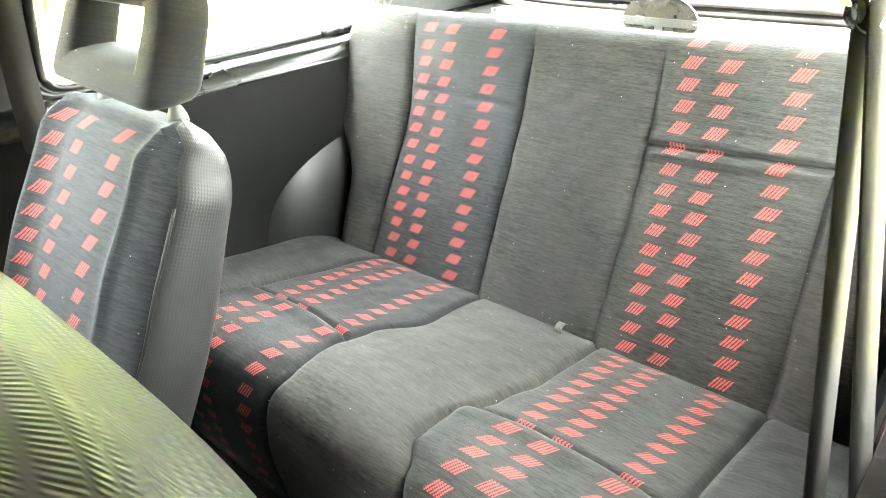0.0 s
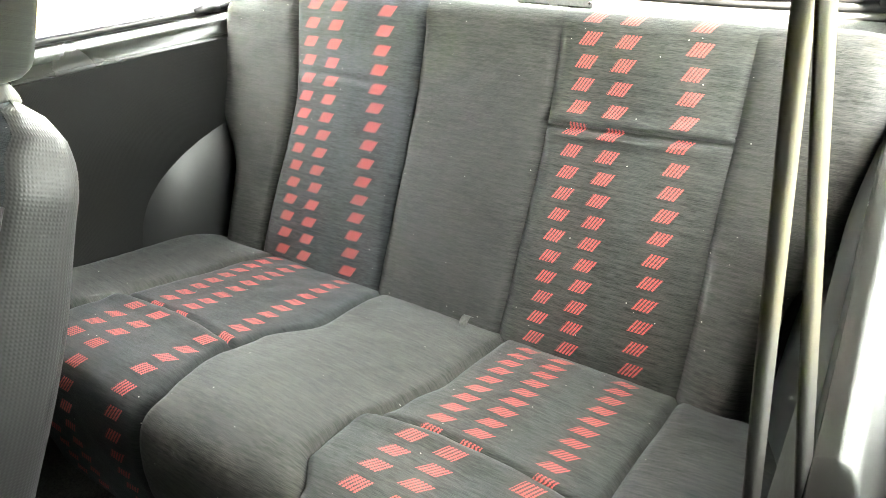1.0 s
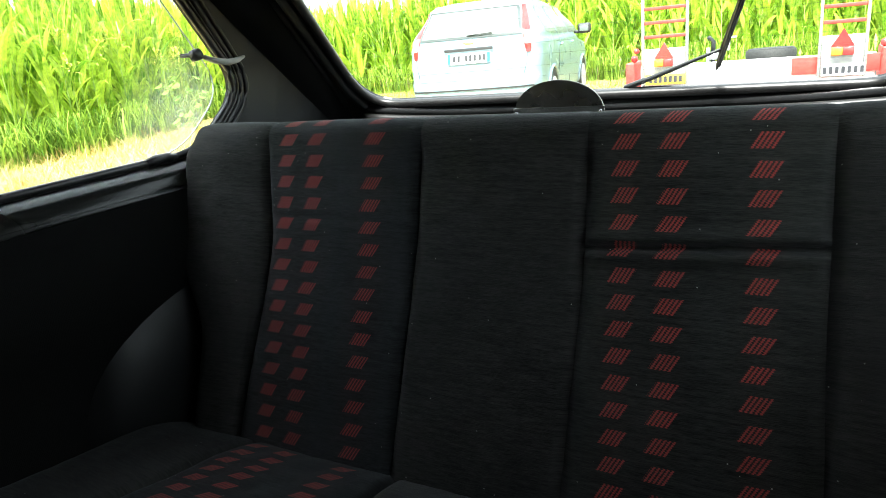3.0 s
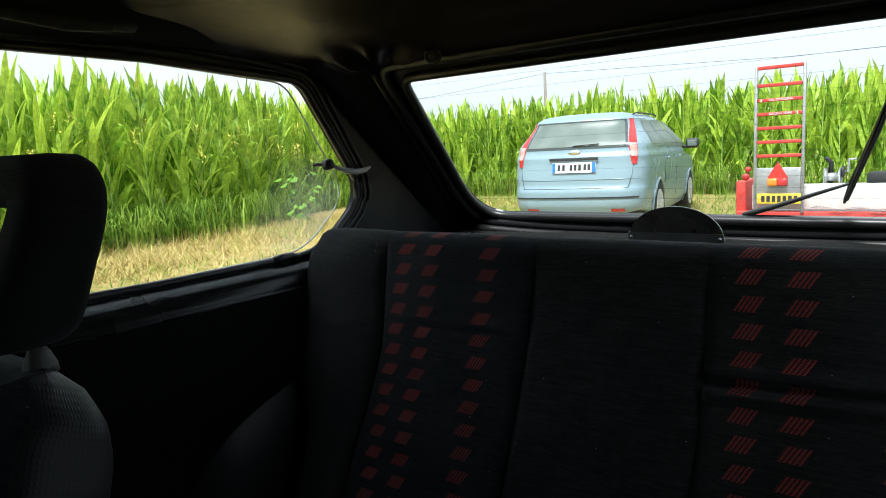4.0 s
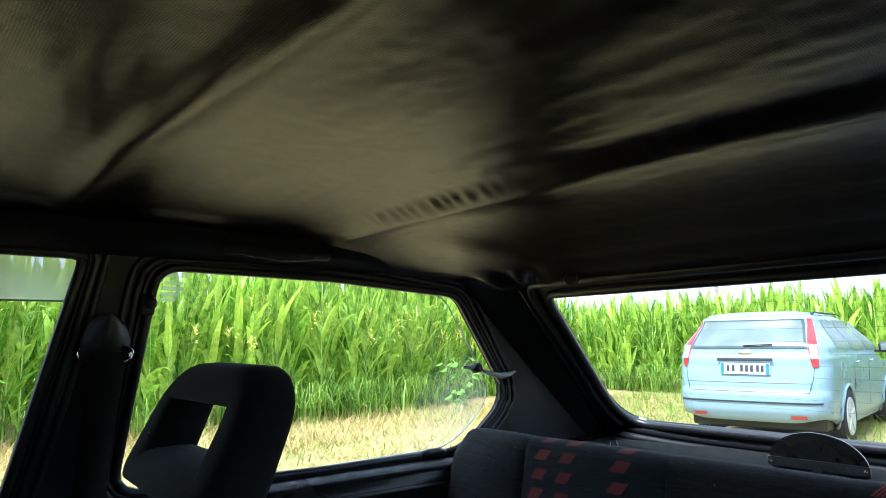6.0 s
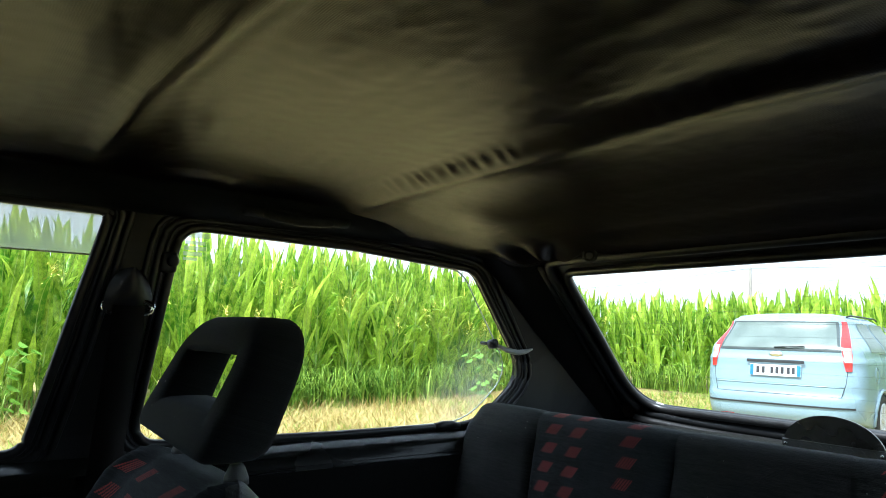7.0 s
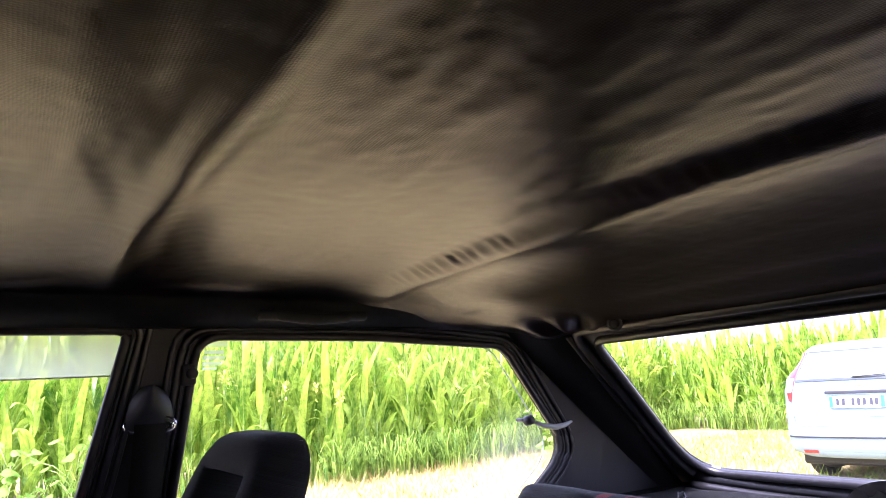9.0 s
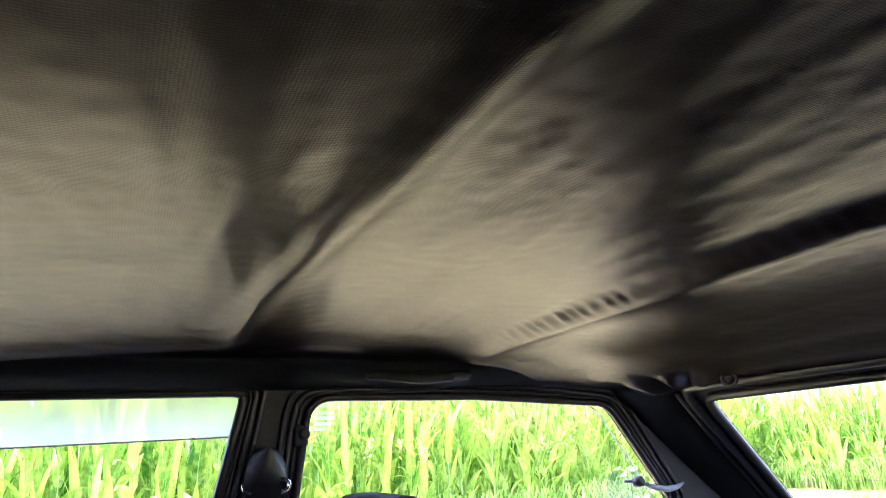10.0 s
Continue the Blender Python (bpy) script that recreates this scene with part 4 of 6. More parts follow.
def blades(name, count, region, h0, h1, mat, seed, label, lie=(0.2, 1.2)):
    r = random.Random(seed)
    vs, fs = [], []
    while len(fs) < count:
        x, y = r.uniform(*region[0]), r.uniform(*region[1])
        h = r.uniform(h0, h1)
        a = r.uniform(0, math.tau)
        w = r.uniform(0.004, 0.009)
        d = r.uniform(*lie) * h
        b = r.uniform(0, math.tau)
        # clumps and bare patches
        if noise.noise((x * 1.6, y * 1.6, seed)) + 0.45 * noise.noise((x * 5, y * 5, seed)) < r.uniform(-0.55, 0.25):
            continue
        i = len(vs)
        gx, gy = math.cos(a) * w, math.sin(a) * w
        vs += [(x - gx, y - gy, GZ - 0.02), (x + gx, y + gy, GZ - 0.02), (x + d * math.cos(b), y + d * math.sin(b), GZ + h)]
        fs.append((i, i + 1, i + 2))
    return stuff(name, vs, fs, [mat], [0] * len(fs), label, "grass")


blades("straw", 46000, ((-9.4, -3.0), (-3.0, 12.0)), 0.015, 0.085, M_STRAW, 3, "dry yellow straw and mown grass along the maize", (0.8, 3.5))
blades("straw", 6500, ((-8.9, -6.4), (-3.0, 9.0)), 0.05, 0.26, M_STRAW, 6, "tall dry grass stalks at the edge of the maize", (0.3, 1.8))
blades("grass", 5000, ((-9.2, -5.0), (-3.0, 10.0)), 0.03, 0.14, M_GRASS, 7, "thin green grass in the mown straw", (0.3, 1.4))
blades("grass", 12000, ((-8.5, 3.5), (5.5, 13.0)), 0.04, 0.2, M_GRASS, 4, "short green grass round the parked car")


def edge_blades(count, seed, line):
    """Tall grass at the foot of the maize."""
    r = random.Random(seed)
    vs, fs = [], []
    for _ in range(count):
        k = r.randrange(len(line) - 1)
        (x0, y0), (x1, y1) = line[k], line[k + 1]
        t = r.random()
        if y0 + (y1 - y0) * t < -2.5:
            continue
        x, y = x0 + (x1 - x0) * t + r.uniform(-0.3, 0.55), r.uniform(-0.25, 0.25) + y0 + (y1 - y0) * t
        if noise.noise((x * 2.2, y * 2.2, 3)) < r.uniform(-0.5, 0.4):
            continue
        h, b, d, w = r.uniform(0.35, 1.15), r.uniform(0, math.tau), r.uniform(0.2, 0.75), r.uniform(0.008, 0.019)
        c, s = math.cos(b), math.sin(b)
        i = len(vs)
        for q in (0.0, 0.3, 0.6, 0.85, 1.0):
            hw = w * (1 - 0.9 * q)
            px, py, pz = x + c * d * q * q, y + s * d * q * q, GZ + h * (1.25 * q - 0.85 * q ** 3)
            vs += [(px - s * hw, py + c * hw, pz), (px + s * hw, py - c * hw, pz)]
        fs += [(i + 2 * j, i + 2 * j + 1, i + 2 * j + 3, i + 2 * j + 2) for j in range(4)]
    return stuff("tall_grass", vs, fs, [M_GRASS], [0] * len(fs), "long green grass at the foot of the maize", "grass")


edge_blades(7500, 8, EDGE)
edge_blades(8000, 9, [(-12.5, 13.35), (0.0, 13.3), (13.0, 13.7)])


def seed_heads(count, seed):
    """Grass stalks with loose yellow seed sprays in front of the maize."""
    r = random.Random(seed)
    vs, fs = [], []

    def strip(p, q, w):
        d = (q - p)
        s = Vector((d.y, -d.x, 0.3 * d.z)).normalized() * w
        i = len(vs)
        vs.extend([tuple(p - s), tuple(p + s), tuple(q + s * 0.5), tuple(q - s * 0.5)])
        fs.append((i, i + 1, i + 2, i + 3))

    for _ in range(count):
        k = r.randrange(len(EDGE) - 1)
        (x0, y0), (x1, y1) = EDGE[k], EDGE[k + 1]
        t = r.random()
        base = Vector((x0 + (x1 - x0) * t + r.uniform(0.0, 0.4), y0 + (y1 - y0) * t, GZ))
        if base.y < -2.5:
            continue
        top = base + Vector((r.uniform(-0.1, 0.2), r.uniform(-0.15, 0.15), r.uniform(1.0, 1.75)))
        strip(base, top, 0.004)
        for j in range(18):
            f = j / 18
            a = r.uniform(0, math.tau)
            el = -0.1 + 1.2 * f
            ln = r.uniform(0.09, 0.18) * (1 - 0.4 * f)
            p = top + Vector((0, 0, 0.20 * f - 0.02))
            m1 = p + Vector((math.cos(a) * math.cos(el), math.sin(a) * math.cos(el), math.sin(el))) * ln
            q = m1 + Vector((math.cos(a) * 0.04, math.sin(a) * 0.04, -0.015))
            strip(p, m1, 0.006)
            strip(m1, q, 0.009)
            strip(p.lerp(m1, 0.6), p.lerp(m1, 0.6) + Vector((math.cos(a + 1) * 0.05, math.sin(a + 1) * 0.05, 0.01)), 0.006)
    return stuff("seed_heads", vs, fs, [M_TASSEL], [0] * len(fs), "loose yellow seed sprays on tall grass stalks", "grass")


seed_heads(46, 31)


# ---- front seats ----
def ring_point(a, w, d, power=0.62):
    c, s = math.cos(a), math.sin(a)
    return w * math.copysign(abs(c) ** power, c), d * math.copysign(abs(s) ** power, s)


SEAT_CHECKS = ((-0.128, -0.060, 0.058), 0.0, 0.0400, 0.016, 0.027, 0.022, 13)
M_CLOTH_SEAT = weave_mat("dark_velour_checked", (0.0062, 0.0081, 0.0107), (0.0248, 0.0285, 0.0310), SEAT_CHECKS)


def front_seat(m, label):
    """A front seat at the origin of its hinge, facing -y, leaning back; m places it."""
    root = thing("front_seat", label, "car seat", "front seats")

    def centre(h):
        return Vector((0, 0.035 + 0.238 * h, 0.055 + 0.490 * h))

    def half(h):
        w = lerp_list([(0.0, 0.210), (0.45, 0.236), (0.82, 0.228), (0.93, 0.208), (0.985, 0.165), (1.0, 0.125)], h)
        d = lerp_list([(0.0, 0.095), (0.5, 0.084), (0.88, 0.070), (0.97, 0.048), (1.0, 0.014)], h)
        return w, d

    def point(a, h):
        w, d = half(h)
        x, y = ring_point(a, w, d)
        c = centre(h)
        n = Vector((0, 0.90, -0.436))
        q = c + n * y
        if y < -0.3 * d:
            k = abs(x)
            q += n * (0.020 * (1 - smooth_step(0.10, 0.16, k)) - 0.008 * bell(k - 0.152, 0.010) + 0.003 * noise.noise((x * 9, h * 6, 3)))
        return Vector((x, q.y, q.z))

    a0, a1 = math.radians(203), math.radians(337)
    front = grid_bm(lambda a, b: point(a0 + (a1 - a0) * a, b), 60, 60, uvfn=lambda a, b: (point(a0 + (a1 - a0) * a, b).x, 0.561 * b - 0.0))
    part("backrest_cover", front, M_CLOTH_SEAT, root, "dark velour front with woven red checks")
    arc = [0.0]
    for i in range(60):
        arc.append(arc[-1] + (point(a1 + (a0 + math.tau - a1) * (i + 1) / 60, 0.5) - point(a1 + (a0 + math.tau - a1) * i / 60, 0.5)).length)
    shell = grid_bm(lambda a, b: point(a1 + (a0 + math.tau - a1) * a, b), 60, 50, uvfn=lambda a, b: (arc[int(round(a * 60))], 0.561 * b))
    shell_part = part("backrest_shell", shell, M_VINYL, root, "black embossed vinyl sides and back")
    for ang in (a0, a1):
        part("piping", tube_bm([point(ang, h / 30) + Vector((0, 0, 0.001)) for h in range(25)], 0.0022, 6), M_TRIM, shell_part)
    top = centre(1.0)
    for sx in (-0.100, 0.112):
        base = top + Vector((sx, 0.000, -0.010))
        post = part("headrest_post", tube_bm([base, base + Vector((0, 0.012, 0.075))], 0.006, 10), M_CHROME, root)
        part("post_collar", lathe_bm([(0.015, 0), (0.014, 0.008), (0.009, 0.020), (0.008, 0.023)], 16, Matrix.Translation(base + Vector((0, 0, 0.004)))), M_TRIM_GREY, post, "dark grey collar")
    # headrest with an opening through it
    outer = dense(rounded([(-0.166, 0.592), (0.160, 0.580), (0.160, 0.705), (0.098, 0.750), (-0.098, 0.752), (-0.146, 0.715)], [0.03, 0.03, 0.035, 0.03, 0.04, 0.05], 5), 0.02)
    mid = Vector((0.002, 0.668))

    def rim(p):
        t = (Vector(p) - mid)
        return Vector(p), mid + Vector((max(-0.096, min(0.092, t.x * 0.75)), max(-0.030, min(0.032, t.y * 0.62))))

    bm = bmesh.new()
    rings = []
    seg = 14
    for p in outer:
        o, i = rim(p)
        ring = []
        for k in range(seg):
            u, v = ring_point(k * math.tau / seg, 1.0, 1.0, 0.55)
            q = o.lerp(i, 0.5) + (o - i) * 0.5 * u
            y = 0.288 + 0.42 * (q.y - 0.66) + v * (0.043 - 0.008 * ((q.y - 0.6) / 0.15))
            ring.append(bm.verts.new((q.x - 0.008, y, q.y - 0.016)))
        rings.append(ring)
    for i in range(len(rings)):
        a, b = rings[i], rings[(i + 1) % len(rings)]
        for k in range(seg):
            bm.faces.new((a[k], a[(k + 1) % seg], b[(k + 1) % seg], b[k]))
    bmesh.ops.recalc_face_normals(bm, faces=bm.faces)
    layer = bm.loops.layers.uv.new("cloth")
    for f in bm.faces:
        for lp in f.loops:
            lp[layer].uv = (lp.vert.co.x, lp.vert.co.z + 0.3 * lp.vert.co.y)
    part("headrest", bm, M_CLOTH_FINE, root, "dark velour headrest with an opening through it")
    # seat cushion and base
    cush = box_bm((0.46, 0.50, 0.15), (0, -0.21, -0.015), 0.05, 4)
    layer = cush.loops.layers.uv.new("cloth")
    for f in cush.faces:
        for lp in f.loops:
            lp[layer].uv = (lp.vert.co.x, lp.vert.co.y)
    part("seat_cushion", cush, M_CLOTH_SEAT, root)
    part("seat_base", box_bm((0.40, 0.42, 0.10), (0, -0.18, -0.12), 0.01), M_BLACKPLASTIC, root)
    root.matrix_world = m
    return root


front_seat(pose(-0.354, -0.785, 0.415), "dark velour passenger seat with red checks and vinyl sides")
driver_seat = front_seat(pose(0.362, -0.808, 0.445), "dark velour driver's seat tipped forward for access to the rear")
for ob in driver_seat.children:
    if not (ob.name.startswith("seat_cushion") or ob.name.startswith("seat_base")):
        ob.matrix_local = pose(0, -0.045, 0.060, 36, 0, 0)


# ---- belts, latches and small fittings ----
def band_bm(points, width, thick, across):
    """Webbing along points, its width lying along the way given."""
    bm = bmesh.new()
    rows = []
    for p in points:
        p, w = Vector(p), Vector(across).normalized() * width / 2
        n = Vector((w.y, -w.x, 0)).normalized() * thick / 2
        rows.append([bm.verts.new(p + a * w + b * n) for a, b in ((-1, -1), (1, -1), (1, 1), (-1, 1))])
    for a, b in zip(rows, rows[1:]):
        for k in range(4):
            bm.faces.new((a[k], a[(k + 1) % 4], b[(k + 1) % 4], b[k]))
    bm.faces.new(rows[0])
    bm.faces.new(rows[-1])
    bmesh.ops.recalc_face_normals(bm, faces=bm.faces)
    return bm


def dome_bm(w, h, d):
    return grid_bm(lambda a, b: ((math.sin(a * math.pi) * math.sin(min(1, b * 1.6) * math.pi / 2)) * d, (a - 0.5) * w * math.sqrt(1 - 0.96 * b ** 2.6), h * b), 16, 16)


belt = thing("seat_belt", "passenger seat belt hanging from a chrome guide loop", "seat belt", "seat belts")
loop = [(-0.632 + 0.006 * math.cos(a), -0.561 + 0.036 * math.cos(a), 1.163 + 0.0125 * math.sin(a)) for a in [k * math.tau / 28 for k in range(28)]]
part("guide_loop", tube_bm(loop, 0.0052, 8, True), M_CHROME, belt, "chrome guide loop")
cover = dome_bm(0.074, 0.074, 0.024)
bmesh.ops.transform(cover, matrix=Matrix.Translation((-0.633, -0.561, 1.152)), verts=cover.verts)
part("anchor_cover", cover, M_BLACKPLASTIC, belt, "black domed anchor cover")
part("webbing", band_bm([(-0.622, -0.562, 1.165), (-0.620, -0.565, 1.10), (-0.624, -0.575, 0.95), (-0.612, -0.59, 0.70), (-0.630, -0.60, 0.36)], 0.048, 0.0016, (0.1, 1, 0)), M_BELT, belt, "dark grey woven webbing")

belt = thing("seat_belt", "driver's seat belt with two grey straps hanging down", "seat belt", "seat belts")
loop = [(0.572 + 0.006 * math.cos(a), -0.549 + 0.030 * math.cos(a), 1.165 + 0.0125 * math.sin(a)) for a in [k * math.tau / 28 for k in range(28)]]
part("guide_loop", tube_bm(loop, 0.0052, 8, True), M_CHROME, belt, "chrome guide loop")
cover = dome_bm(0.052, 0.062, -0.018)
bmesh.ops.transform(cover, matrix=Matrix.Translation((0.634, -0.561, 1.168)), verts=cover.verts)
part("anchor_cover", cover, M_BLACKPLASTIC, belt, "black domed anchor cover")
part("anchor_arm", tube_bm([(0.574, -0.556, 1.178), (0.600, -0.558, 1.196), (0.640, -0.560, 1.200)], 0.008, 8), M_BLACKPLASTIC, belt)
part("webbing", band_bm([(0.566, -0.552, 1.165), (0.573, -0.552, 1.10), (0.587, -0.551, 0.98), (0.601, -0.550, 0.86), (0.622, -0.548, 0.68), (0.640, -0.545, 0.36)], 0.046, 0.0016, (0.055, 1, 0)), M_BELT, belt, "grey woven webbing")
part("webbing", band_bm([(0.572, -0.556, 1.165), (0.584, -0.556, 1.10), (0.606, -0.556, 0.98), (0.628, -0.556, 0.86), (0.648, -0.557, 0.68), (0.650, -0.56, 0.36)], 0.046, 0.0016, (0.04, 1, 0)), M_BELT, belt, "grey woven webbing")

latch = thing("window_latch", "grey over-centre latch of the hinged quarter window", "window latch", "latches")
part("lever", tube_bm([(-0.650, 0.252, 1.113), (-0.638, 0.275, 1.102), (-0.634, 0.305, 1.097), (-0.640, 0.335, 1.099), (-0.652, 0.368, 1.105)], [0.006, 0.0085, 0.0095, 0.008, 0.004], 10, flat=0.7), M_PLASTIC_GREY, latch, "pale grey lever")
part("knob", lathe_bm([(0.006, -0.012), (0.0105, -0.010), (0.0115, 0.0), (0.0105, 0.009), (0.006, 0.012)], 18, pose(-0.655, 0.245, 1.116, 0, 78, 20)), M_BLACKPLASTIC, latch, "round black knob")
part("link", tube_bm([(-0.655, 0.245, 1.116), (-0.690, 0.238, 1.117)], 0.004, 8), M_BLACKPLASTIC, latch)

hinge = thing("window_hinge_cover", "small black hinge cover of the quarter window", "hinge cover")
part("cap", box_bm((0.022, 0.026, 0.036), (-0.648, -0.500, 1.242), 0.006, 3), M_BLACKPLASTIC, hinge)
part("boss", lathe_bm([(0.010, 0), (0.010, 0.008), (0.006, 0.012)], 14, pose(-0.640, -0.496, 1.244, 0, 90, 0)), M_BLACKPLASTIC, hinge)

fold = thing("seal_joint", "wrinkled joint in the rubber window seal", "rubber seal")
part("sleeve", tube_bm([(-0.686, 0.105, 0.929), (-0.684, 0.125, 0.932), (-0.684, 0.150, 0.932), (-0.686, 0.172, 0.929)], [0.0085, 0.0105, 0.010, 0.0085], 10), M_RUBBER, fold)

strip = thing("sun_strip", "milky sun strip along the top of the door window", "sun strip")
part("film", slab_bm([(-1.30, 1.240), (-0.612, 1.246), (-0.597, 1.316), (-1.20, 1.316)], lambda p: (-(side_x(p[1]) + 0.006), p[0], p[1]), 0.0015, (1, 0, 0)), M_FILM, strip, smooth=False)
part("edge_strip", tube_bm([(-(side_x(1.24) + 0.003), -1.30, 1.239), (-(side_x(1.246) + 0.003), -0.613, 1.245)], 0.0015, 6), M_WHITEPAINT, strip)

sticker = thing("glass_sticker", "pale etched sticker with unreadable lines on glass", "sticker")
for y0, y1, z0, z1 in ((-0.468, -0.432, 1.290, 1.299), (-0.472, -0.438, 1.278, 1.284), (-0.474, -0.436, 1.268, 1.275), (-0.474, -0.442, 1.258, 1.265), (-0.474, -0.450, 1.250, 1.255)):
    part("printed_bar", slab_bm([(y0, z0), (y1, z0), (y1, z1), (y0, z1)], lambda p: (-(side_x(p[1]) + 0.007), p[0], p[1]), 0.001, (1, 0, 0)), M_STICKER, sticker, smooth=False)
dust = mesh_object("glass_dust", slab_bm([(q[0] * 0.98, 0.935 + (q[1] - 0.935) * 0.98) for q in QUARTER], lambda p: (-(side_x(p[1]) + 0.0085 + 0.05 * max(0.0, p[0] + 0.52)), p[0], p[1]), 0.0006, (-1, 0, 0)), M_DUST, False)
dust.visible_shadow = False
dust.parent = window_quarter
part("glass_edge", tube_bm([(-(side_x(p[1]) + 0.012 + 0.05 * max(0.0, p[0] + 0.52)), p[0], p[1]) for p in dense(QUARTER, 0.03)], 0.0017, 6, True), M_GLASSEDGE, window_quarter, "pale ground edge of the hinged glass")

handle = thing("grab_handle", "folded black grab handle above the quarter window", "grab handle")
part("grip", tube_bm([(-0.600, -0.372, 1.350), (-0.592, -0.352, 1.339), (-0.588, -0.29, 1.333), (-0.592, -0.228, 1.337), (-0.600, -0.206, 1.348)], [0.006, 0.008, 0.009, 0.008, 0.006], 12, flat=1.2), M_MATTE, handle)
part("recess_plate", box_bm((0.020, 0.215, 0.040), (-0.604, -0.289, 1.350), 0.008, 3, pose(0, 0, 0, 0, -38, 0)), M_MATTE, handle, "matt black recess behind the grip")
for y in (-0.385, -0.193):
    part("mount", box_bm((0.024, 0.028, 0.020), (-0.606, y, 1.348), 0.007, 3), M_MATTE, handle)

clip = thing("headliner_clip", "round black plastic clip in the headliner", "trim clip")
cm = look((-0.357, 0.238, liner_z(-0.357, 0.238) - 0.006), (0.15, -0.55, 1.0))
part("ring", lathe_bm([(0.016, -0.002), (0.016, 0.003), (0.0125, 0.005), (0.0105, 0.002)], 24, cm @ pose(0, 0, 0, 180, 0, 0)), M_BLACKPLASTIC, clip)
part("button", lathe_bm([(0.009, -0.002), (0.009, 0.003), (0.006, 0.0045)], 20, cm @ pose(0, 0, 0, 180, 0, 0)), M_BLACKPLASTIC, clip)

# the oval steel plate on the shelf
oval = thing("oval_plate", "oval polished steel plate with a chequered strip", "metal plate")
top_pts = [(0.082 * math.cos(math.pi * k / 30), 0.056 * math.sin(math.pi * k / 30)) for k in range(31)]
low_pts = [(-0.082 * math.cos(math.pi * k / 20), -0.034 * math.sin(math.pi * k / 20)) for k in range(1, 20)]
oval_m = pose(0.014, 0.424, 0.960, 96, 0, 0)


def oval_place(p):
    return (oval_m @ Vector((p[0], p[1], 0)))


normal = oval_m.to_3x3() @ Vector((0, 0, 1))
part("disc", slab_bm(top_pts + low_pts, oval_place, 0.003, -normal), M_PLATE, oval, smooth=False)
oval_strip = part("strip", slab_bm([(-0.083, -0.007), (0.083, -0.007), (0.083, 0.009), (-0.083, 0.009)], lambda p: oval_place(p) + normal * 0.004, 0.003, -normal), M_STEEL, oval, smooth=False)
for k in range(20):
    for j in range(2):
        c = oval_place((-0.078 + k * 0.0082 + j * 0.004, -0.003 + j * 0.007)) + normal * 0.0045
        part("tread_stud", box_bm((0.0056, 0.0016, 0.0012), c, 0.0, m=oval_m.to_3x3().to_4x4() @ pose(0, 0, 0, 0, 0, 45 if (k + j) % 2 else -45)), M_STEEL, oval_strip, smooth=False)
part("stem", slab_bm([(-0.008, -0.03), (0.008, -0.03), (0.008, -0.007), (-0.008, -0.007)], lambda p: oval_place(p) + normal * 0.004, 0.003, -normal), M_STEEL, oval, smooth=False)
for sx in (-0.077, 0.077):
    part("rivet", lathe_bm([(0.0035, 0), (0.003, 0.002), (0.001, 0.003)], 12, oval_m @ Matrix.Translation((sx, 0.001, 0.004))), M_CHROME, oval_strip)
part("foot", box_bm((0.05, 0.03, 0.022), (0.014, 0.428, 0.924), 0.003), M_STEEL, oval)

buckle = thing("belt_hook", "small bent steel hook between cushion and backrest", "steel hook")
part("hook", grid_bm(lambda a, b: (0.085 + (a - 0.5) * 0.016, -0.024 + 0.013 * math.cos(0.6 + b * 4.2), 0.476 + 0.013 * math.sin(0.6 + b * 4.2)), 4, 20), M_DARKSTEEL, buckle)

wire = thing("loose_wire", "thin black wire curled on the parcel shelf", "wire")
part("strand", tube_bm([(-0.56, 0.62, 0.925), (-0.53, 0.57, 0.930), (-0.50, 0.53, 0.940), (-0.475, 0.50, 0.938), (-0.455, 0.47, 0.931), (-0.42, 0.45, 0.930), (-0.36, 0.40, 0.928)], 0.0016, 6), M_RUBBER, wire)
part("strand", tube_bm([(-0.50, 0.56, 0.926), (-0.485, 0.53, 0.935), (-0.47, 0.515, 0.943), (-0.455, 0.50, 0.937), (-0.44, 0.47, 0.929)], 0.0014, 6), M_RUBBER, wire)

lock = thing("backrest_lock", "pale grey lock at the edge of the backrest", "seat lock")
part("lock_body", box_bm((0.013, 0.030, 0.135), (0.640, 0.205, 0.895), 0.004, 2, pose(0, 0, 0, -18, 0, 0)), M_PLASTIC_GREY, lock)
part("lock_cap", box_bm((0.024, 0.034, 0.020), (0.634, 0.232, 0.978), 0.005, 3), M_PLASTIC_GREY, lock)
part("striker", tube_bm([(0.652, 0.245, 0.93), (0.655, 0.215, 0.925), (0.655, 0.215, 0.885), (0.652, 0.245, 0.875)], 0.005, 8), M_CHROME, lock)

pull = thing("trim_strip", "thin pale trim strip on the black side panel", "trim strip")
part("strip", tube_bm([(-0.633, -0.250, 0.668), (-0.6325, -0.19, 0.667), (-0.633, -0.128, 0.665)], [0.0015, 0.0026, 0.0015], 6), M_PLASTIC_GREY, pull)

stitch_parent = bench_back
for k in range(46):
    z = 0.60 + 0.36 * k / 45
    s_arc = 0.145 + 0.37 * k / 45
    e = back_edge(1, along(BACK, s_arc + BACK0)[0].y) - 0.004
    p = Vector(back_surface(e, s_arc))
    part("stitch", box_bm((0.002, 0.0015, 0.0038), p + Vector((0.002, -0.002, 0)), 0.0), M_TRIM_GREY, stitch_parent, smooth=False)

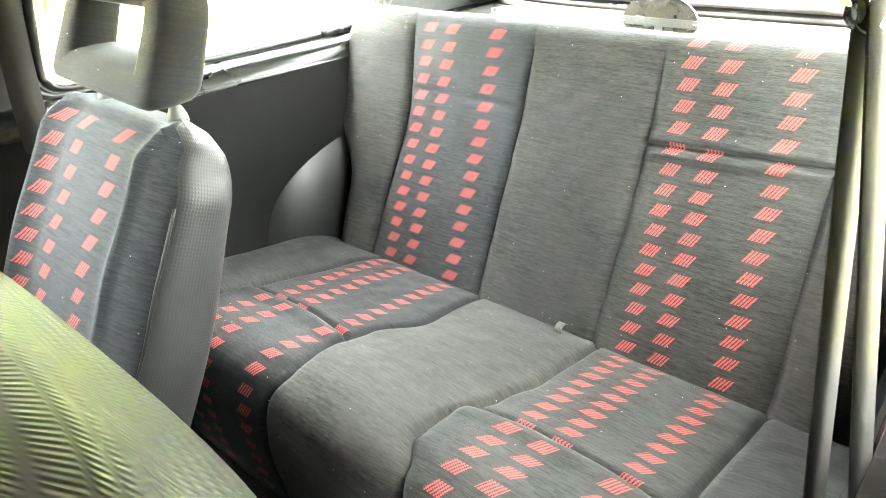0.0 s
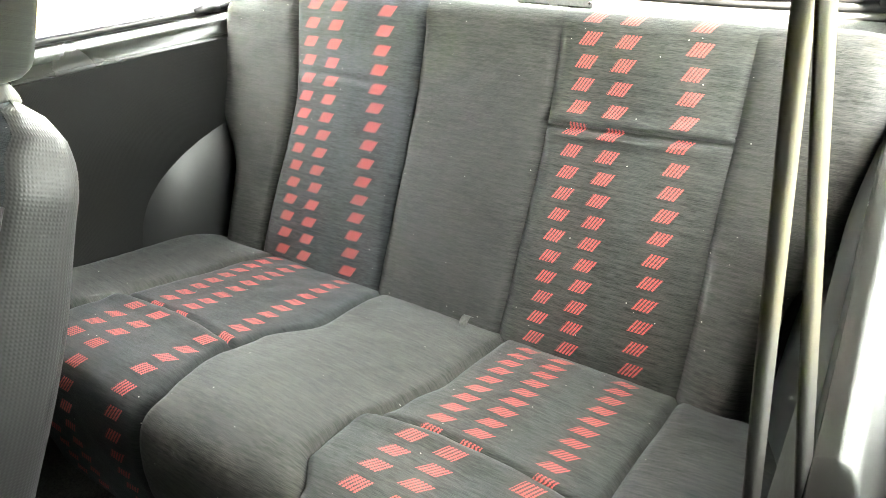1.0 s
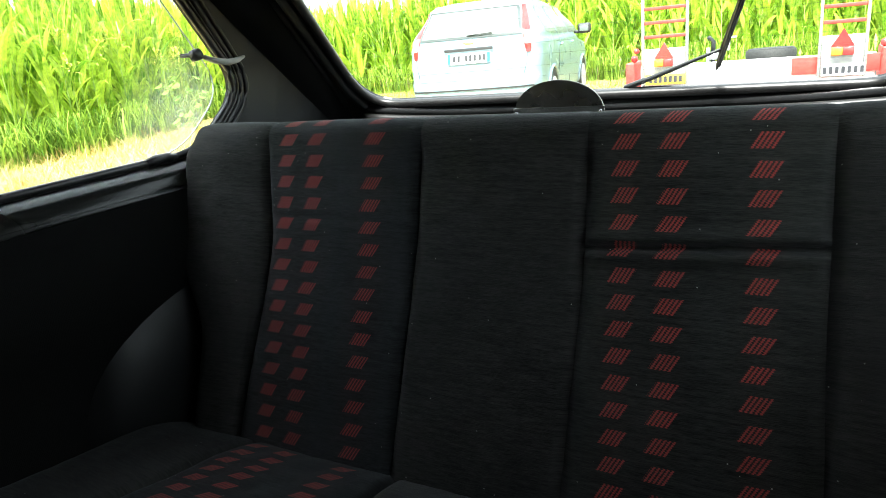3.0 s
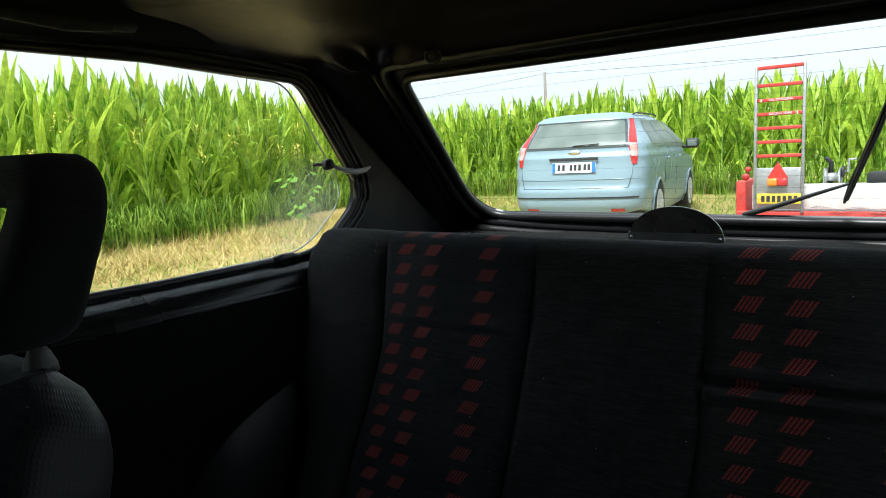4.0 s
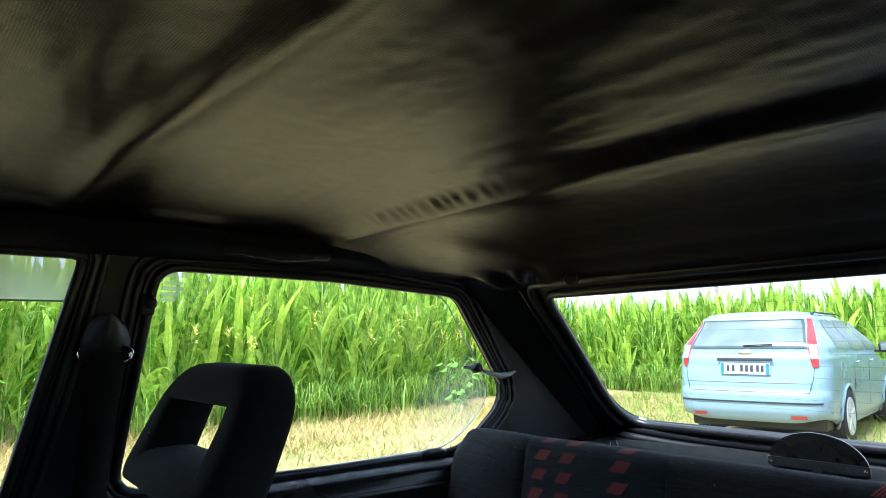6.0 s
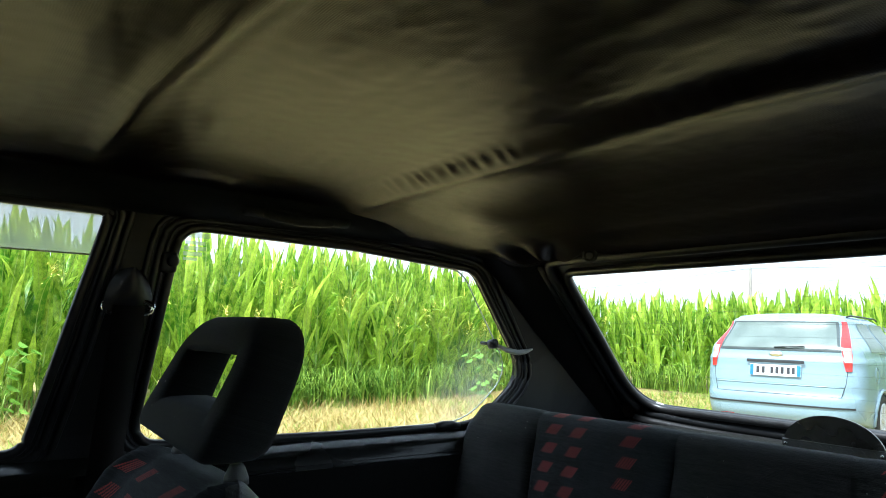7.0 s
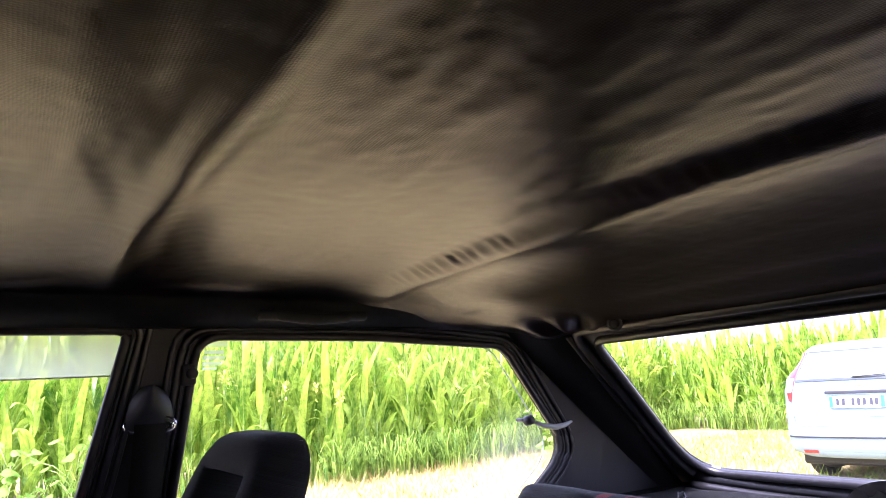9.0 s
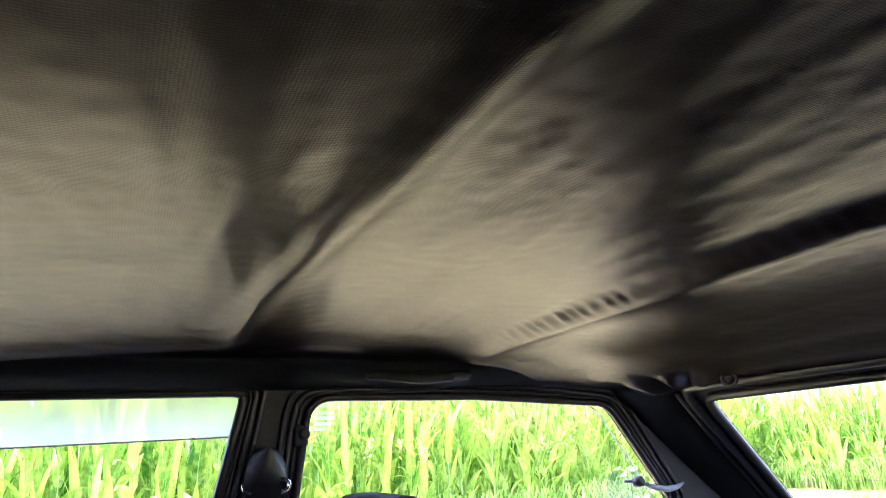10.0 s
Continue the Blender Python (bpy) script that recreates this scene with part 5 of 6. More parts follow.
# heating wires and the rear wiper
for k in range(12):
    z = 1.262 - 0.0235 * k
    w = 0.505 + (1.284 - z) * 0.32
    part("heating_wire", tube_bm([(-w + 0.012, hatch_y(z) + 0.003, z + 0.004), (w - 0.055, hatch_y(z) + 0.003, z + 0.004)], 0.00018, 4), M_RUBBER, rear_window)
wiper = thing("rear_wiper", "black rear wiper resting on the sloping window", "wiper")
off = Vector((0, 0.62, 0.78)) * 0.045


def wp(x, y, z):
    return Vector((x, y, z - 0.033)) + off


part("arm", tube_bm([wp(0.055, 0.716, 0.966), wp(0.12, 0.692, 0.987), wp(0.20, 0.655, 1.016), wp(0.256, 0.630, 1.036)], [0.013, 0.010, 0.007, 0.005], 8, flat=0.5), M_BLACKPLASTIC, wiper)
part("blade_carrier", tube_bm([wp(0.240, 0.675, 1.000), wp(0.256, 0.628, 1.038), wp(0.300, 0.51, 1.13), wp(0.345, 0.38, 1.235)], [0.005, 0.007, 0.0065, 0.004], 8, flat=0.6), M_BLACKPLASTIC, wiper)
part("rubber_blade", tube_bm([wp(0.238, 0.672, 0.996), wp(0.297, 0.508, 1.126), wp(0.343, 0.378, 1.230)], 0.003, 6), M_RUBBER, wiper)

# sills and seals under the rear window
for k, (dy, dz, r) in enumerate(((0.012, -0.026, 0.012), (-0.004, -0.046, 0.010), (-0.026, -0.058, 0.008))):
    y0 = hatch_y(0.960)
    pts = [(x, y0 + dy - 0.02 * (abs(x) / 0.6) ** 4, 0.960 + dz + 0.016 * (abs(x) / 0.6) ** 4) for x in [-0.60 + 1.2 * i / 24 for i in range(25)]]
    ob = mesh_object("trim", tube_bm(pts, r, 10), M_PAINTED if k != 1 else M_RUBBER)
    tagged(ob, "black ribbed sill trim below the rear window", "sill trim", kind="structure")
# pillar seals beside the rear window
for s in (-1, 1):
    for dx, r in ((0.050, 0.008), (0.085, 0.006)):
        pts = [(s * (0.500 + (1.284 - z) * 0.33 + dx), hatch_y(z) - 0.012, z - 0.006) for z in (1.30, 1.20, 1.10, 1.02, 0.96)]
        tagged(mesh_object("trim", tube_bm(pts, r, 8), M_RUBBER), "black rubber seal along the rear pillar", "rubber seal", kind="structure")
# matt rail covers between the headliner's edge and the side windows
def rail_cover(s):
    def fn(a, b):
        y = -1.30 + 1.36 * a
        x = 0.634 - 0.056 * b - 0.006 * math.sin(b * math.pi)
        return (s * x, y, 1.322 + 0.046 * b ** 1.3 + 0.0015 * noise.noise((y * 9, b * 3, 6)))
    bm = grid_bm(fn, 60, 8)
    bmesh.ops.solidify(bm, geom=bm.faces[:], thickness=0.002)
    return bm


for s in (-1, 1):
    tagged(mesh_object("trim", rail_cover(s), M_MATTE), "matt black rail cover along the headliner's edge", "roof rail trim", kind="structure")
# roof-rail trims above the side windows
for s in (-1, 1):
    for z, r, y1 in ((1.330, 0.006, 0.17), (1.341, 0.008, 0.16)):
        pts = [(s * (side_x(z) - 0.006), y, z - 0.004 - 0.10 * max(0.0, y - 0.02) ** 1.6) for y in [-1.2 + (y1 + 1.2) * i / 24 for i in range(25)]]
        tagged(mesh_object("trim", tube_bm(pts, r, 8), M_RUBBER), "black rail trim above the side windows", "roof rail trim", kind="structure")


# ---- parked estate car ----
def section(z):
    """Half width, rear end, front end and corner radii of the parked car's plan at height z."""
    w = lerp_list([(0.18, 0.77), (0.34, 0.83), (0.55, 0.85), (0.80, 0.862), (0.93, 0.855), (1.00, 0.832), (1.38, 0.645), (1.44, 0.585), (1.475, 0.45), (1.485, 0.30)], z)
    yr = lerp_list([(0.18, 0.16), (0.30, 0.05), (0.42, 0.0), (0.58, 0.0), (0.62, 0.035), (0.92, 0.075), (1.02, 0.115), (1.38, 0.34), (1.44, 0.40), (1.475, 0.56), (1.485, 0.8)], z)
    yf = lerp_list([(0.18, 4.28), (0.35, 4.44), (0.65, 4.42), (0.80, 4.25), (0.90, 3.55), (0.98, 3.30), (1.38, 2.35), (1.44, 2.15), (1.475, 1.95), (1.485, 1.6)], z)
    return w, yr, yf


REAR_N = 8


def plan_loop(z, count=30):
    w, yr, yf = section(z)
    pts = []
    rr = 0.30 - 0.08 * smooth_step(0.85, 1.05, z)
    rr = min(rr, w * 0.7)
    rf = min(0.55, w * 0.85)
    k = 10
    for i in range(k + 1):
        a = math.pi / 2 * i / k
        pts.append((-w + rr - rr * math.cos(a) ** 0.8, yr + rr - rr * math.sin(a) ** 0.8 - 0.0))
    for i in range(1, REAR_N + 1):
        pts.append((-(w - rr) + 2 * (w - rr) * i / (REAR_N + 1), yr))
    for i in range(k + 1):
        a = math.pi / 2 * i / k
        pts.append((w - rr + rr * math.sin(a) ** 0.8, yr + rr - rr * math.cos(a) ** 0.8))
    for i in range(1, count):
        t = i / count
        pts.append((w, yr + rr + (yf - rf - yr - rr) * t))
    for i in range(k + 1):
        a = math.pi / 2 * i / k
        pts.append((w - rf + rf * math.cos(a), yf - rf + rf * math.sin(a)))
    for i in range(k + 1):
        a = math.pi / 2 * i / k
        pts.append((-w + rf - rf * math.sin(a), yf - rf + rf * math.cos(a)))
    for i in range(1, count):
        t = i / count
        pts.append((-w, yf - rf + (yr + rr - yf + rf) * t))
    # rear face bows out in plan
    return [(x, y - 0.07 * max(0.0, 1 - (x / max(w, 0.01)) ** 2) * (1 if y < 1.0 else 0)) for x, y in pts]


CAR_M = pose(-3.235, 6.62, GZ, 0, 0, 9.5) @ Matrix.Diagonal((0.955, 1, 1, 1))
WHEELS = [(sx * 0.765, y) for y in (0.93, 3.56) for sx in (-1, 1)]


def car_skin(x, z, out=0.004):
    """Point on the car's rear face at x and height z."""
    loop = plan_loop(z)
    best = None
    for (x0, y0), (x1, y1) in zip(loop[:22 + REAR_N], loop[1:22 + REAR_N]):
        if x0 <= x <= x1 and x1 > x0:
            best = y0 + (y1 - y0) * (x - x0) / (x1 - x0)
    if best is None:
        best = loop[0][1] if x < 0 else loop[21 + REAR_N][1]
    return (x, best - out, z)


def rear_patch(pts2, out, nu=14, nv=8):
    """A patch on the rear face from corners (x, z): bottom left, bottom right, top right, top left."""
    (ax, az), (bx, bz), (cx, cz), (dx, dz) = pts2

    def fn(a, b):
        x = (ax + (bx - ax) * a) * (1 - b) + (dx + (cx - dx) * a) * b
        z = (az + (bz - az) * a) * (1 - b) + (dz + (cz - dz) * a) * b
        return car_skin(x, z, out)
    return grid_bm(fn, nu, nv)


def corner_patch(s, inner, z0, z1, reach, out, nu=10, nv=18):
    """A patch from x = inner(z) on the rear face round the body's corner, reach(b) metres along the skin."""
    def fn(a, b):
        z = z0 + (z1 - z0) * b
        loop = [Vector(p) for p in plan_loop(z)[10:34 + REAR_N]]
        x0 = inner(z)
        k = max(i for i in range(len(loop) - 1) if loop[i].x <= x0)
        f = (x0 - loop[k].x) / max(1e-6, loop[k + 1].x - loop[k].x)
        p, rest = loop[k].lerp(loop[k + 1], f), reach(b) * a
        d = (loop[k + 1] - p).normalized()
        while k < len(loop) - 2 and rest > (loop[k + 1] - p).length:
            rest -= (loop[k + 1] - p).length
            k += 1
            p = loop[k]
            d = (loop[k + 1] - p).normalized()
        q = p + d * rest + Vector((d.y, -d.x)) * (out * math.sin(math.pi * (0.08 + 0.84 * a)) ** 0.5)
        return (s * q.x, q.y, z)
    return grid_bm(fn, nu, nv)


def side_patch(pts2, s, out, nu=14, nv=8):
    (ay, az), (by, bz), (cy, cz), (dy, dz) = pts2

    def fn(a, b):
        y = (ay + (by - ay) * a) * (1 - b) + (dy + (cy - dy) * a) * b
        z = (az + (bz - az) * a) * (1 - b) + (dz + (cz - dz) * a) * b
        return (s * (section(z)[0] + out), y, z)
    return grid_bm(fn, nu, nv)


def parked_car():
    root = thing("parked_estate_car", "light metallic blue estate car parked on the grass", "car")
    zs = [0.18 + 0.04 * i for i in range(8)] + [0.50 + 0.025 * i for i in range(37)] + [1.43, 1.445, 1.46, 1.47, 1.478, 1.485]
    bm = bmesh.new()
    rings = [[bm.verts.new((x, y, z)) for x, y in plan_loop(z)] for z in zs]
    cnt = len(rings[0])
    for a, b in zip(rings, rings[1:]):
        for k in range(cnt):
            q = (a[k], a[(k + 1) % cnt], b[(k + 1) % cnt], b[k])
            c = sum((v.co for v in q), Vector()) / 4
            if any(abs(c.x) > 0.6 and math.hypot(c.y - wy, c.z - 0.31) < 0.345 for wx, wy in WHEELS):
                continue
            bm.faces.new(q)
    bm.faces.new(rings[-1])
    for v in bm.verts:
        v.co.z = max(v.co.z, 0.29 - 0.10 * smooth_step(0.3, 0.9, v.co.y) + 0.05 * smooth_step(0.45, 0.8, abs(v.co.x)) * (1 - smooth_step(0.1, 0.6, v.co.y)))
    part("body", bm, M_CARPAINT, root)
    part("underbody", box_bm((1.50, 3.9, 0.22), (0, 2.2, 0.30), 0.03), M_BLACKPLASTIC, root)
    rear_glass = part("rear_window", rear_patch([(-0.655, 1.045), (0.655, 1.045), (0.575, 1.372), (-0.575, 1.372)], 0.009, 24, 20), M_INKGLASS, root, "rear window with a dark border")
    part("clear_glass", rear_patch([(-0.625, 1.068), (0.625, 1.068), (0.550, 1.355), (-0.550, 1.355)], 0.013, 24, 18), M_CARGLASS, rear_glass)
    part("body_crease", tube_bm([car_skin(x, 0.685, 0.001) for x in [-0.68 + 1.36 * i / 20 for i in range(21)]], 0.006, 6), M_CARPAINT, root)
    for s in (-1, 1):
        lamp = corner_patch(s, lambda z: 0.592 + 0.098 * (1.37 - z) / 0.5, 0.845, 1.375, lambda b: 0.112 - 0.030 * b ** 2 - 0.050 * (1 - b) ** 4, 0.014, 16, 44)
        rear_lamp = part("rear_lamp", lamp, M_LAMPRED, root, "tall red rear lamp")
        part("clear_lens", corner_patch(s, lambda z: 0.600 + 0.098 * (1.37 - z) / 0.5, 0.935, 1.085, lambda b: 0.078 + 0.012 * b, 0.018, 10, 10), M_CLEARLENS, rear_lamp, "pale reversing lens")
        part("reflector", rear_patch([(s * 0.62, 0.335), (s * 0.46, 0.335), (s * 0.46, 0.37), (s * 0.62, 0.37)], 0.010, 6, 2), M_LAMPRED, root, "red bumper reflector")
        for pts2, nm in (([(0.62, 1.04), (1.30, 1.02), (1.28, 1.36), (0.80, 1.37)], "side_window"), ([(1.38, 1.02), (2.20, 1.00), (2.02, 1.375), (1.36, 1.37)], "side_window"), ([(2.28, 1.00), (3.12, 0.99), (2.44, 1.34), (2.10, 1.375)], "side_window")):
            part(nm, side_patch(pts2, s, 0.006), M_CARGLASS, root)
        part("rub_strip", side_patch([(1.36, 0.605), (3.1, 0.59), (3.1, 0.625), (1.36, 0.640)], s, 0.014), M_CARPAINT, root)
        for y in (1.34, 2.25):
            part("door_gap", tube_bm([(s * (section(z)[0] + 0.001), y + 0.02 * math.sin(z * 4), z) for z in (0.36, 0.6, 0.8, 0.98)], 0.004, 6), M_INK, root)
            part("door_handle", tube_bm([(s * (section(0.86)[0] + 0.018), y + 0.08, 0.865), (s * (section(0.86)[0] + 0.024), y + 0.17, 0.87), (s * (section(0.86)[0] + 0.012), y + 0.25, 0.872)], 0.014, 8), M_CARPAINT, root)
        part("roof_rail", tube_bm([(s * 0.595, 0.62, 1.440), (s * 0.595, 0.80, 1.462), (s * 0.585, 2.0, 1.466), (s * 0.57, 2.2, 1.445)], 0.011, 8), M_BLACKPLASTIC, root)
        mirror = part("door_mirror", box_bm((0.20, 0.12, 0.145), (s * 0.985, 2.95, 1.03), 0.04, 4), M_BLACKPLASTIC, root)
        part("mirror_stalk", box_bm((0.10, 0.05, 0.045), (s * 0.87, 2.96, 0.985), 0.015, 3), M_BLACKPLASTIC, mirror)
        part("mirror_glass", box_bm((0.135, 0.006, 0.085), (s * 0.985, 2.888, 1.03), 0.002), M_CARGLASS, mirror)
    for k, (wx, wy) in enumerate(WHEELS):
        s = 1 if wx > 0 else -1
        arch = [(s * (section(max(0.2, 0.31 + 0.35 * math.sin(a)))[0] + 0.004), wy + 0.35 * math.cos(a), 0.31 + 0.35 * math.sin(a)) for a in [math.radians(-18 + 216 * i / 24) for i in range(25)]]
        part("arch_lip", tube_bm(arch, 0.022, 8), M_CARPAINT, root)
        part("wheel_well", box_bm((0.30, 0.66, 0.62), (s * 0.60, wy, 0.42), 0.1), M_INK, root)
        wheel = part("wheel", lathe_bm([(0.20, -0.09), (0.29, -0.10), (0.312, -0.08), (0.315, 0.0), (0.312, 0.08), (0.29, 0.10), (0.20, 0.09)], 32, pose(wx, wy, 0.315, 0, 90, 0)), M_TYRE, root)
        part("rim", lathe_bm([(0.212, 0.05), (0.212, 0.098), (0.198, 0.106), (0.185, 0.094), (0.06, 0.096), (0.04, 0.110)], 24, pose(wx, wy, 0.315, 0, s * 90, 0)), M_ALLOY, wheel)
        for q in range(5):
            a = q * math.tau / 5
            part("spoke", box_bm((0.02, 0.045, 0.15), (0, 0, 0.115), 0.006, 2, None), M_ALLOY, wheel).matrix_local = pose(wx + s * 0.096, wy, 0.315) @ Matrix.Rotation(a, 4, "X")
    part("bumper_strip", rear_patch([(-0.78, 0.494), (0.78, 0.494), (0.78, 0.512), (-0.78, 0.512)], 0.012, 24, 2), M_BLACKPLASTIC, root, "dark bumper rubbing strip")
    part("tailgate_gap", tube_bm([car_skin(x, 0.60, 0.002) for x in [-0.66 + 1.32 * i / 20 for i in range(21)]], 0.0028, 6), M_INK, root)
    for s in (-1, 1):
        part("tailgate_gap", tube_bm([car_skin(s * x, z, 0.002) for x, z in ((0.66, 0.60), (0.70, 0.72), (0.715, 0.85), (0.70, 0.98))], 0.0028, 6), M_INK, root)
    part("plate_trim", rear_patch([(-0.31, 0.905), (0.31, 0.905), (0.31, 0.94), (-0.31, 0.94)], 0.030, 12, 3), M_BLACKPLASTIC, root, "dark tailgate grip strip")
    part("emblem", lathe_bm([(0.052, 0), (0.05, 0.008), (0.03, 0.012)], 24, Matrix.Translation(car_skin(0, 0.996, 0.004)) @ pose(0, 0, 0.036, 90, 0, 0) @ Matrix.Diagonal((1.5, 0.66, 1, 1))), M_CHROME, root, "plain oval chrome badge")
    plate = part("number_plate", rear_patch([(-0.275, 0.765), (0.275, 0.765), (0.275, 0.885), (-0.275, 0.885)], 0.022, 10, 2), M_WHITEPLATE, root, "white plate with dark bars and blue ends")
    for s in (-1, 1):
        part("blue_end", rear_patch([(s * 0.272, 0.768), (s * 0.232, 0.768), (s * 0.232, 0.882), (s * 0.272, 0.882)], 0.025, 2, 2), M_BLUEINK, plate)
    for x in (-0.185, -0.125, -0.03, 0.025, 0.08, 0.145, 0.195):
        part("dark_bar", rear_patch([(x - 0.017, 0.790), (x + 0.017, 0.790), (x + 0.017, 0.862), (x - 0.017, 0.862)], 0.025, 2, 2), M_INK, plate)
    part("wiper_arm", tube_bm([car_skin(-0.02, 1.075, 0.02), car_skin(0.12, 1.082, 0.03), car_skin(0.30, 1.09, 0.03)], 0.007, 6), M_BLACKPLASTIC, root)
    part("fuel_flap", tube_bm([(section(0.80 + 0.085 * math.sin(a))[0] + 0.002, 0.70 + 0.085 * math.cos(a), 0.80 + 0.085 * math.sin(a)) for a in [k * math.tau / 24 for k in range(24)]], 0.0025, 6, True), M_CARPAINT, root, "round fuel flap edge")
    part("aerial", tube_bm([(0, 1.0, 1.48), (0, 0.9, 1.60)], 0.004, 6), M_BLACKPLASTIC, root)
    # the body sits a little higher over its bumper
    for ob in root.children_recursive:
        if ob.name.split(".")[0] not in ("wheel", "rim", "spoke", "wheel_well", "arch_lip", "underbody", "emblem"):
            for v in ob.data.vertices:
                v.co.z += 0.035 * smooth_step(0.5, 0.75, v.co.z) - 0.015 * smooth_step(1.3, 1.5, v.co.z)
    root.matrix_world = CAR_M
    return root


parked_car()


# ---- car trailer with raised ramps ----
def text_mesh(body, size, m, mat, parent):
    cu = bpy.data.curves.new("lettering", "FONT")
    cu.body, cu.size, cu.extrude = body, size, 0.001
    cu.align_x, cu.align_y = "CENTER", "CENTER"
    tmp = bpy.data.objects.new("lettering", cu)
    scene.collection.objects.link(tmp)
    me = bpy.data.meshes.new_from_object(tmp.evaluated_get(bpy.context.evaluated_depsgraph_get()))
    bpy.data.objects.remove(tmp)
    bpy.data.curves.remove(cu)
    me.materials.clear()
    me.materials.append(mat)
    ob = new("lettering", me)
    ob.parent = parent
    ob.matrix_local = m
    return ob


def trailer():
    root = thing("car_trailer", "red and white car trailer with two raised ramps", "trailer")
    part("rear_beam", box_bm((1.98, 0.09, 0.09), (-0.13, 5.46, 0.445), 0.01), M_REDPAINT, root, "worn red rear beam")
    part("bed", box_bm((1.70, 3.4, 0.05), (-0.13, 7.25, 0.465), 0.01), M_GALV, root, "dull galvanised deck")
    part("tail_board", box_bm((1.76, 0.04, 0.21), (-0.13, 5.53, 0.605), 0.008), M_WHITEPAINT, root, "dirty white tail board")
    part("red_panel", box_bm((0.62, 0.012, 0.13), (0.62 - 0.13, 5.505, 0.635), 0.003), M_REDPAINT, root)
    for x in (-1.07, 0.80):
        part("mudguard", box_bm((0.085, 0.45, 0.34), (x - 0.022 * (1 if x < 0 else -1), 5.70, 0.575), 0.014, 3), M_REDPAINT, root, "red mudguard")
        for dy, r in ((5.62, 0.030), (5.48, 0.024)):
            part("marker_lamp", lathe_bm([(r, 0), (r, 0.02), (r * 0.6, 0.035)], 16, pose(x + (0.0 if r > 0.027 else 0.05), dy - 0.06, 0.775 + (0.0 if r > 0.027 else 0.07), 90, 0, 0)), M_LAMPRED, root, "round red marker lamp")
        part("tyre", lathe_bm([(0.17, -0.08), (0.27, -0.085), (0.285, 0.0), (0.27, 0.085), (0.17, 0.08)], 26, pose(x, 6.9, GZ + 0.285, 0, 90, 0)), M_TYRE, root)
    for x0, x1, yel in ((-0.965, -0.605, True), (0.37, 0.675, False)):
        for x in (x0, x1):
            part("ramp_rail", box_bm((0.022, 0.035, 1.20), (x, 5.41, 1.083), 0.004), M_GALV, root, "galvanised ramp rail")
        xm, w = (x0 + x1) / 2, x1 - x0
        for k, z in enumerate((1.669, 1.527, 1.408, 1.295, 1.180, 1.067, 0.953)):
            rung = part("rung", box_bm((w - 0.026, 0.030, 0.028), (xm, 5.405, z), 0.004), M_REDPAINT, root, "red painted ramp rung")
            if yel and k in (2, 3):
                text_mesh("VAL D'ONGINA" if k == 2 else "RACING TEAM", 0.026, pose(xm + 0.01, 5.3875, z, 90, 0, 0), M_WHITEPLATE, rung)
                for j, mt in ((0, M_GRASS), (1, M_WHITEPLATE), (2, M_LAMPRED)):
                    fx = (x0 + 0.035 if k == 2 else x1 - 0.055) + j * 0.010
                    part("flag_bar", box_bm((0.009, 0.002, 0.022), (fx, 5.388, z), 0.0), mt, rung, smooth=False)
        ramp_plate = part("ramp_plate", box_bm((w - 0.024, 0.02, 0.30), (xm, 5.40, 0.705), 0.004), M_GALV, root, "aluminium chequer plate")
        for i in range(9):
            for j in range(8):
                part("tread_stud", box_bm((0.022, 0.003, 0.006), (xm - w / 2 + 0.045 + i * (w - 0.09) / 8, 5.389, 0.575 + j * 0.036), 0.0, m=pose(0, 0, 0, 0, 45 if (i + j) % 2 else -45, 0)), M_GALV, ramp_plate, smooth=False)
        tri = bmesh.new()
        vs = [tri.verts.new((xm + a, 5.372 + d, b)) for d in (0, 0.02) for a, b in ((-0.078, 0.772), (0.078, 0.772), (0.0, 0.905))]
        tri.faces.new(vs[:3])
        tri.faces.new(vs[3:])
        for k in range(3):
            tri.faces.new((vs[k], vs[(k + 1) % 3], vs[3 + (k + 1) % 3], vs[3 + k]))
        bmesh.ops.recalc_face_normals(tri, faces=tri.faces)
        part("triangle_reflector", tri, M_LAMPRED, root, "red triangle reflector", smooth=False)
        part("lamp_lens", box_bm((0.075, 0.05, 0.062), (xm - 0.037, 5.365, 0.738), 0.008), M_LAMPORANGE, root, "orange lamp lens")
        part("lamp_lens", box_bm((0.075, 0.05, 0.062), (xm + 0.038, 5.365, 0.738), 0.008), M_LAMPRED, root, "red lamp lens")
        tplate = part("trailer_plate", box_bm((w * 0.92, 0.006, 0.085), (xm + 0.01, 5.378, 0.600), 0.002), M_YELLOW if yel else M_WHITEPLATE, root, "plate with dark bars")
        for k in range(7):
            part("dark_bar", box_bm((0.026, 0.003, 0.052), (xm + 0.015 - 0.125 + k * 0.041, 5.374, 0.600), 0.0), M_INK, tplate, smooth=False)
    # winch post, spare tyre and chain on the bed
    for x in (-0.745, -0.60):
        part("winch_cheek", box_bm((0.012, 0.20, 0.22), (x, 7.6, 0.63), 0.006), M_GALV, root, "galvanised winch side plate")
    part("winch_post", tube_bm([(-0.70, 7.66, 0.49), (-0.70, 7.66, 0.80), (-0.74, 7.60, 0.845)], 0.024, 8), M_BLACKPLASTIC, root)
    part("winch_drum", lathe_bm([(0.085, -0.068), (0.085, -0.056), (0.042, -0.050), (0.046, 0.0), (0.042, 0.050), (0.085, 0.056), (0.085, 0.068)], 20, pose(-0.672, 7.58, 0.645, 0, 90, 0)), M_GALV, root)
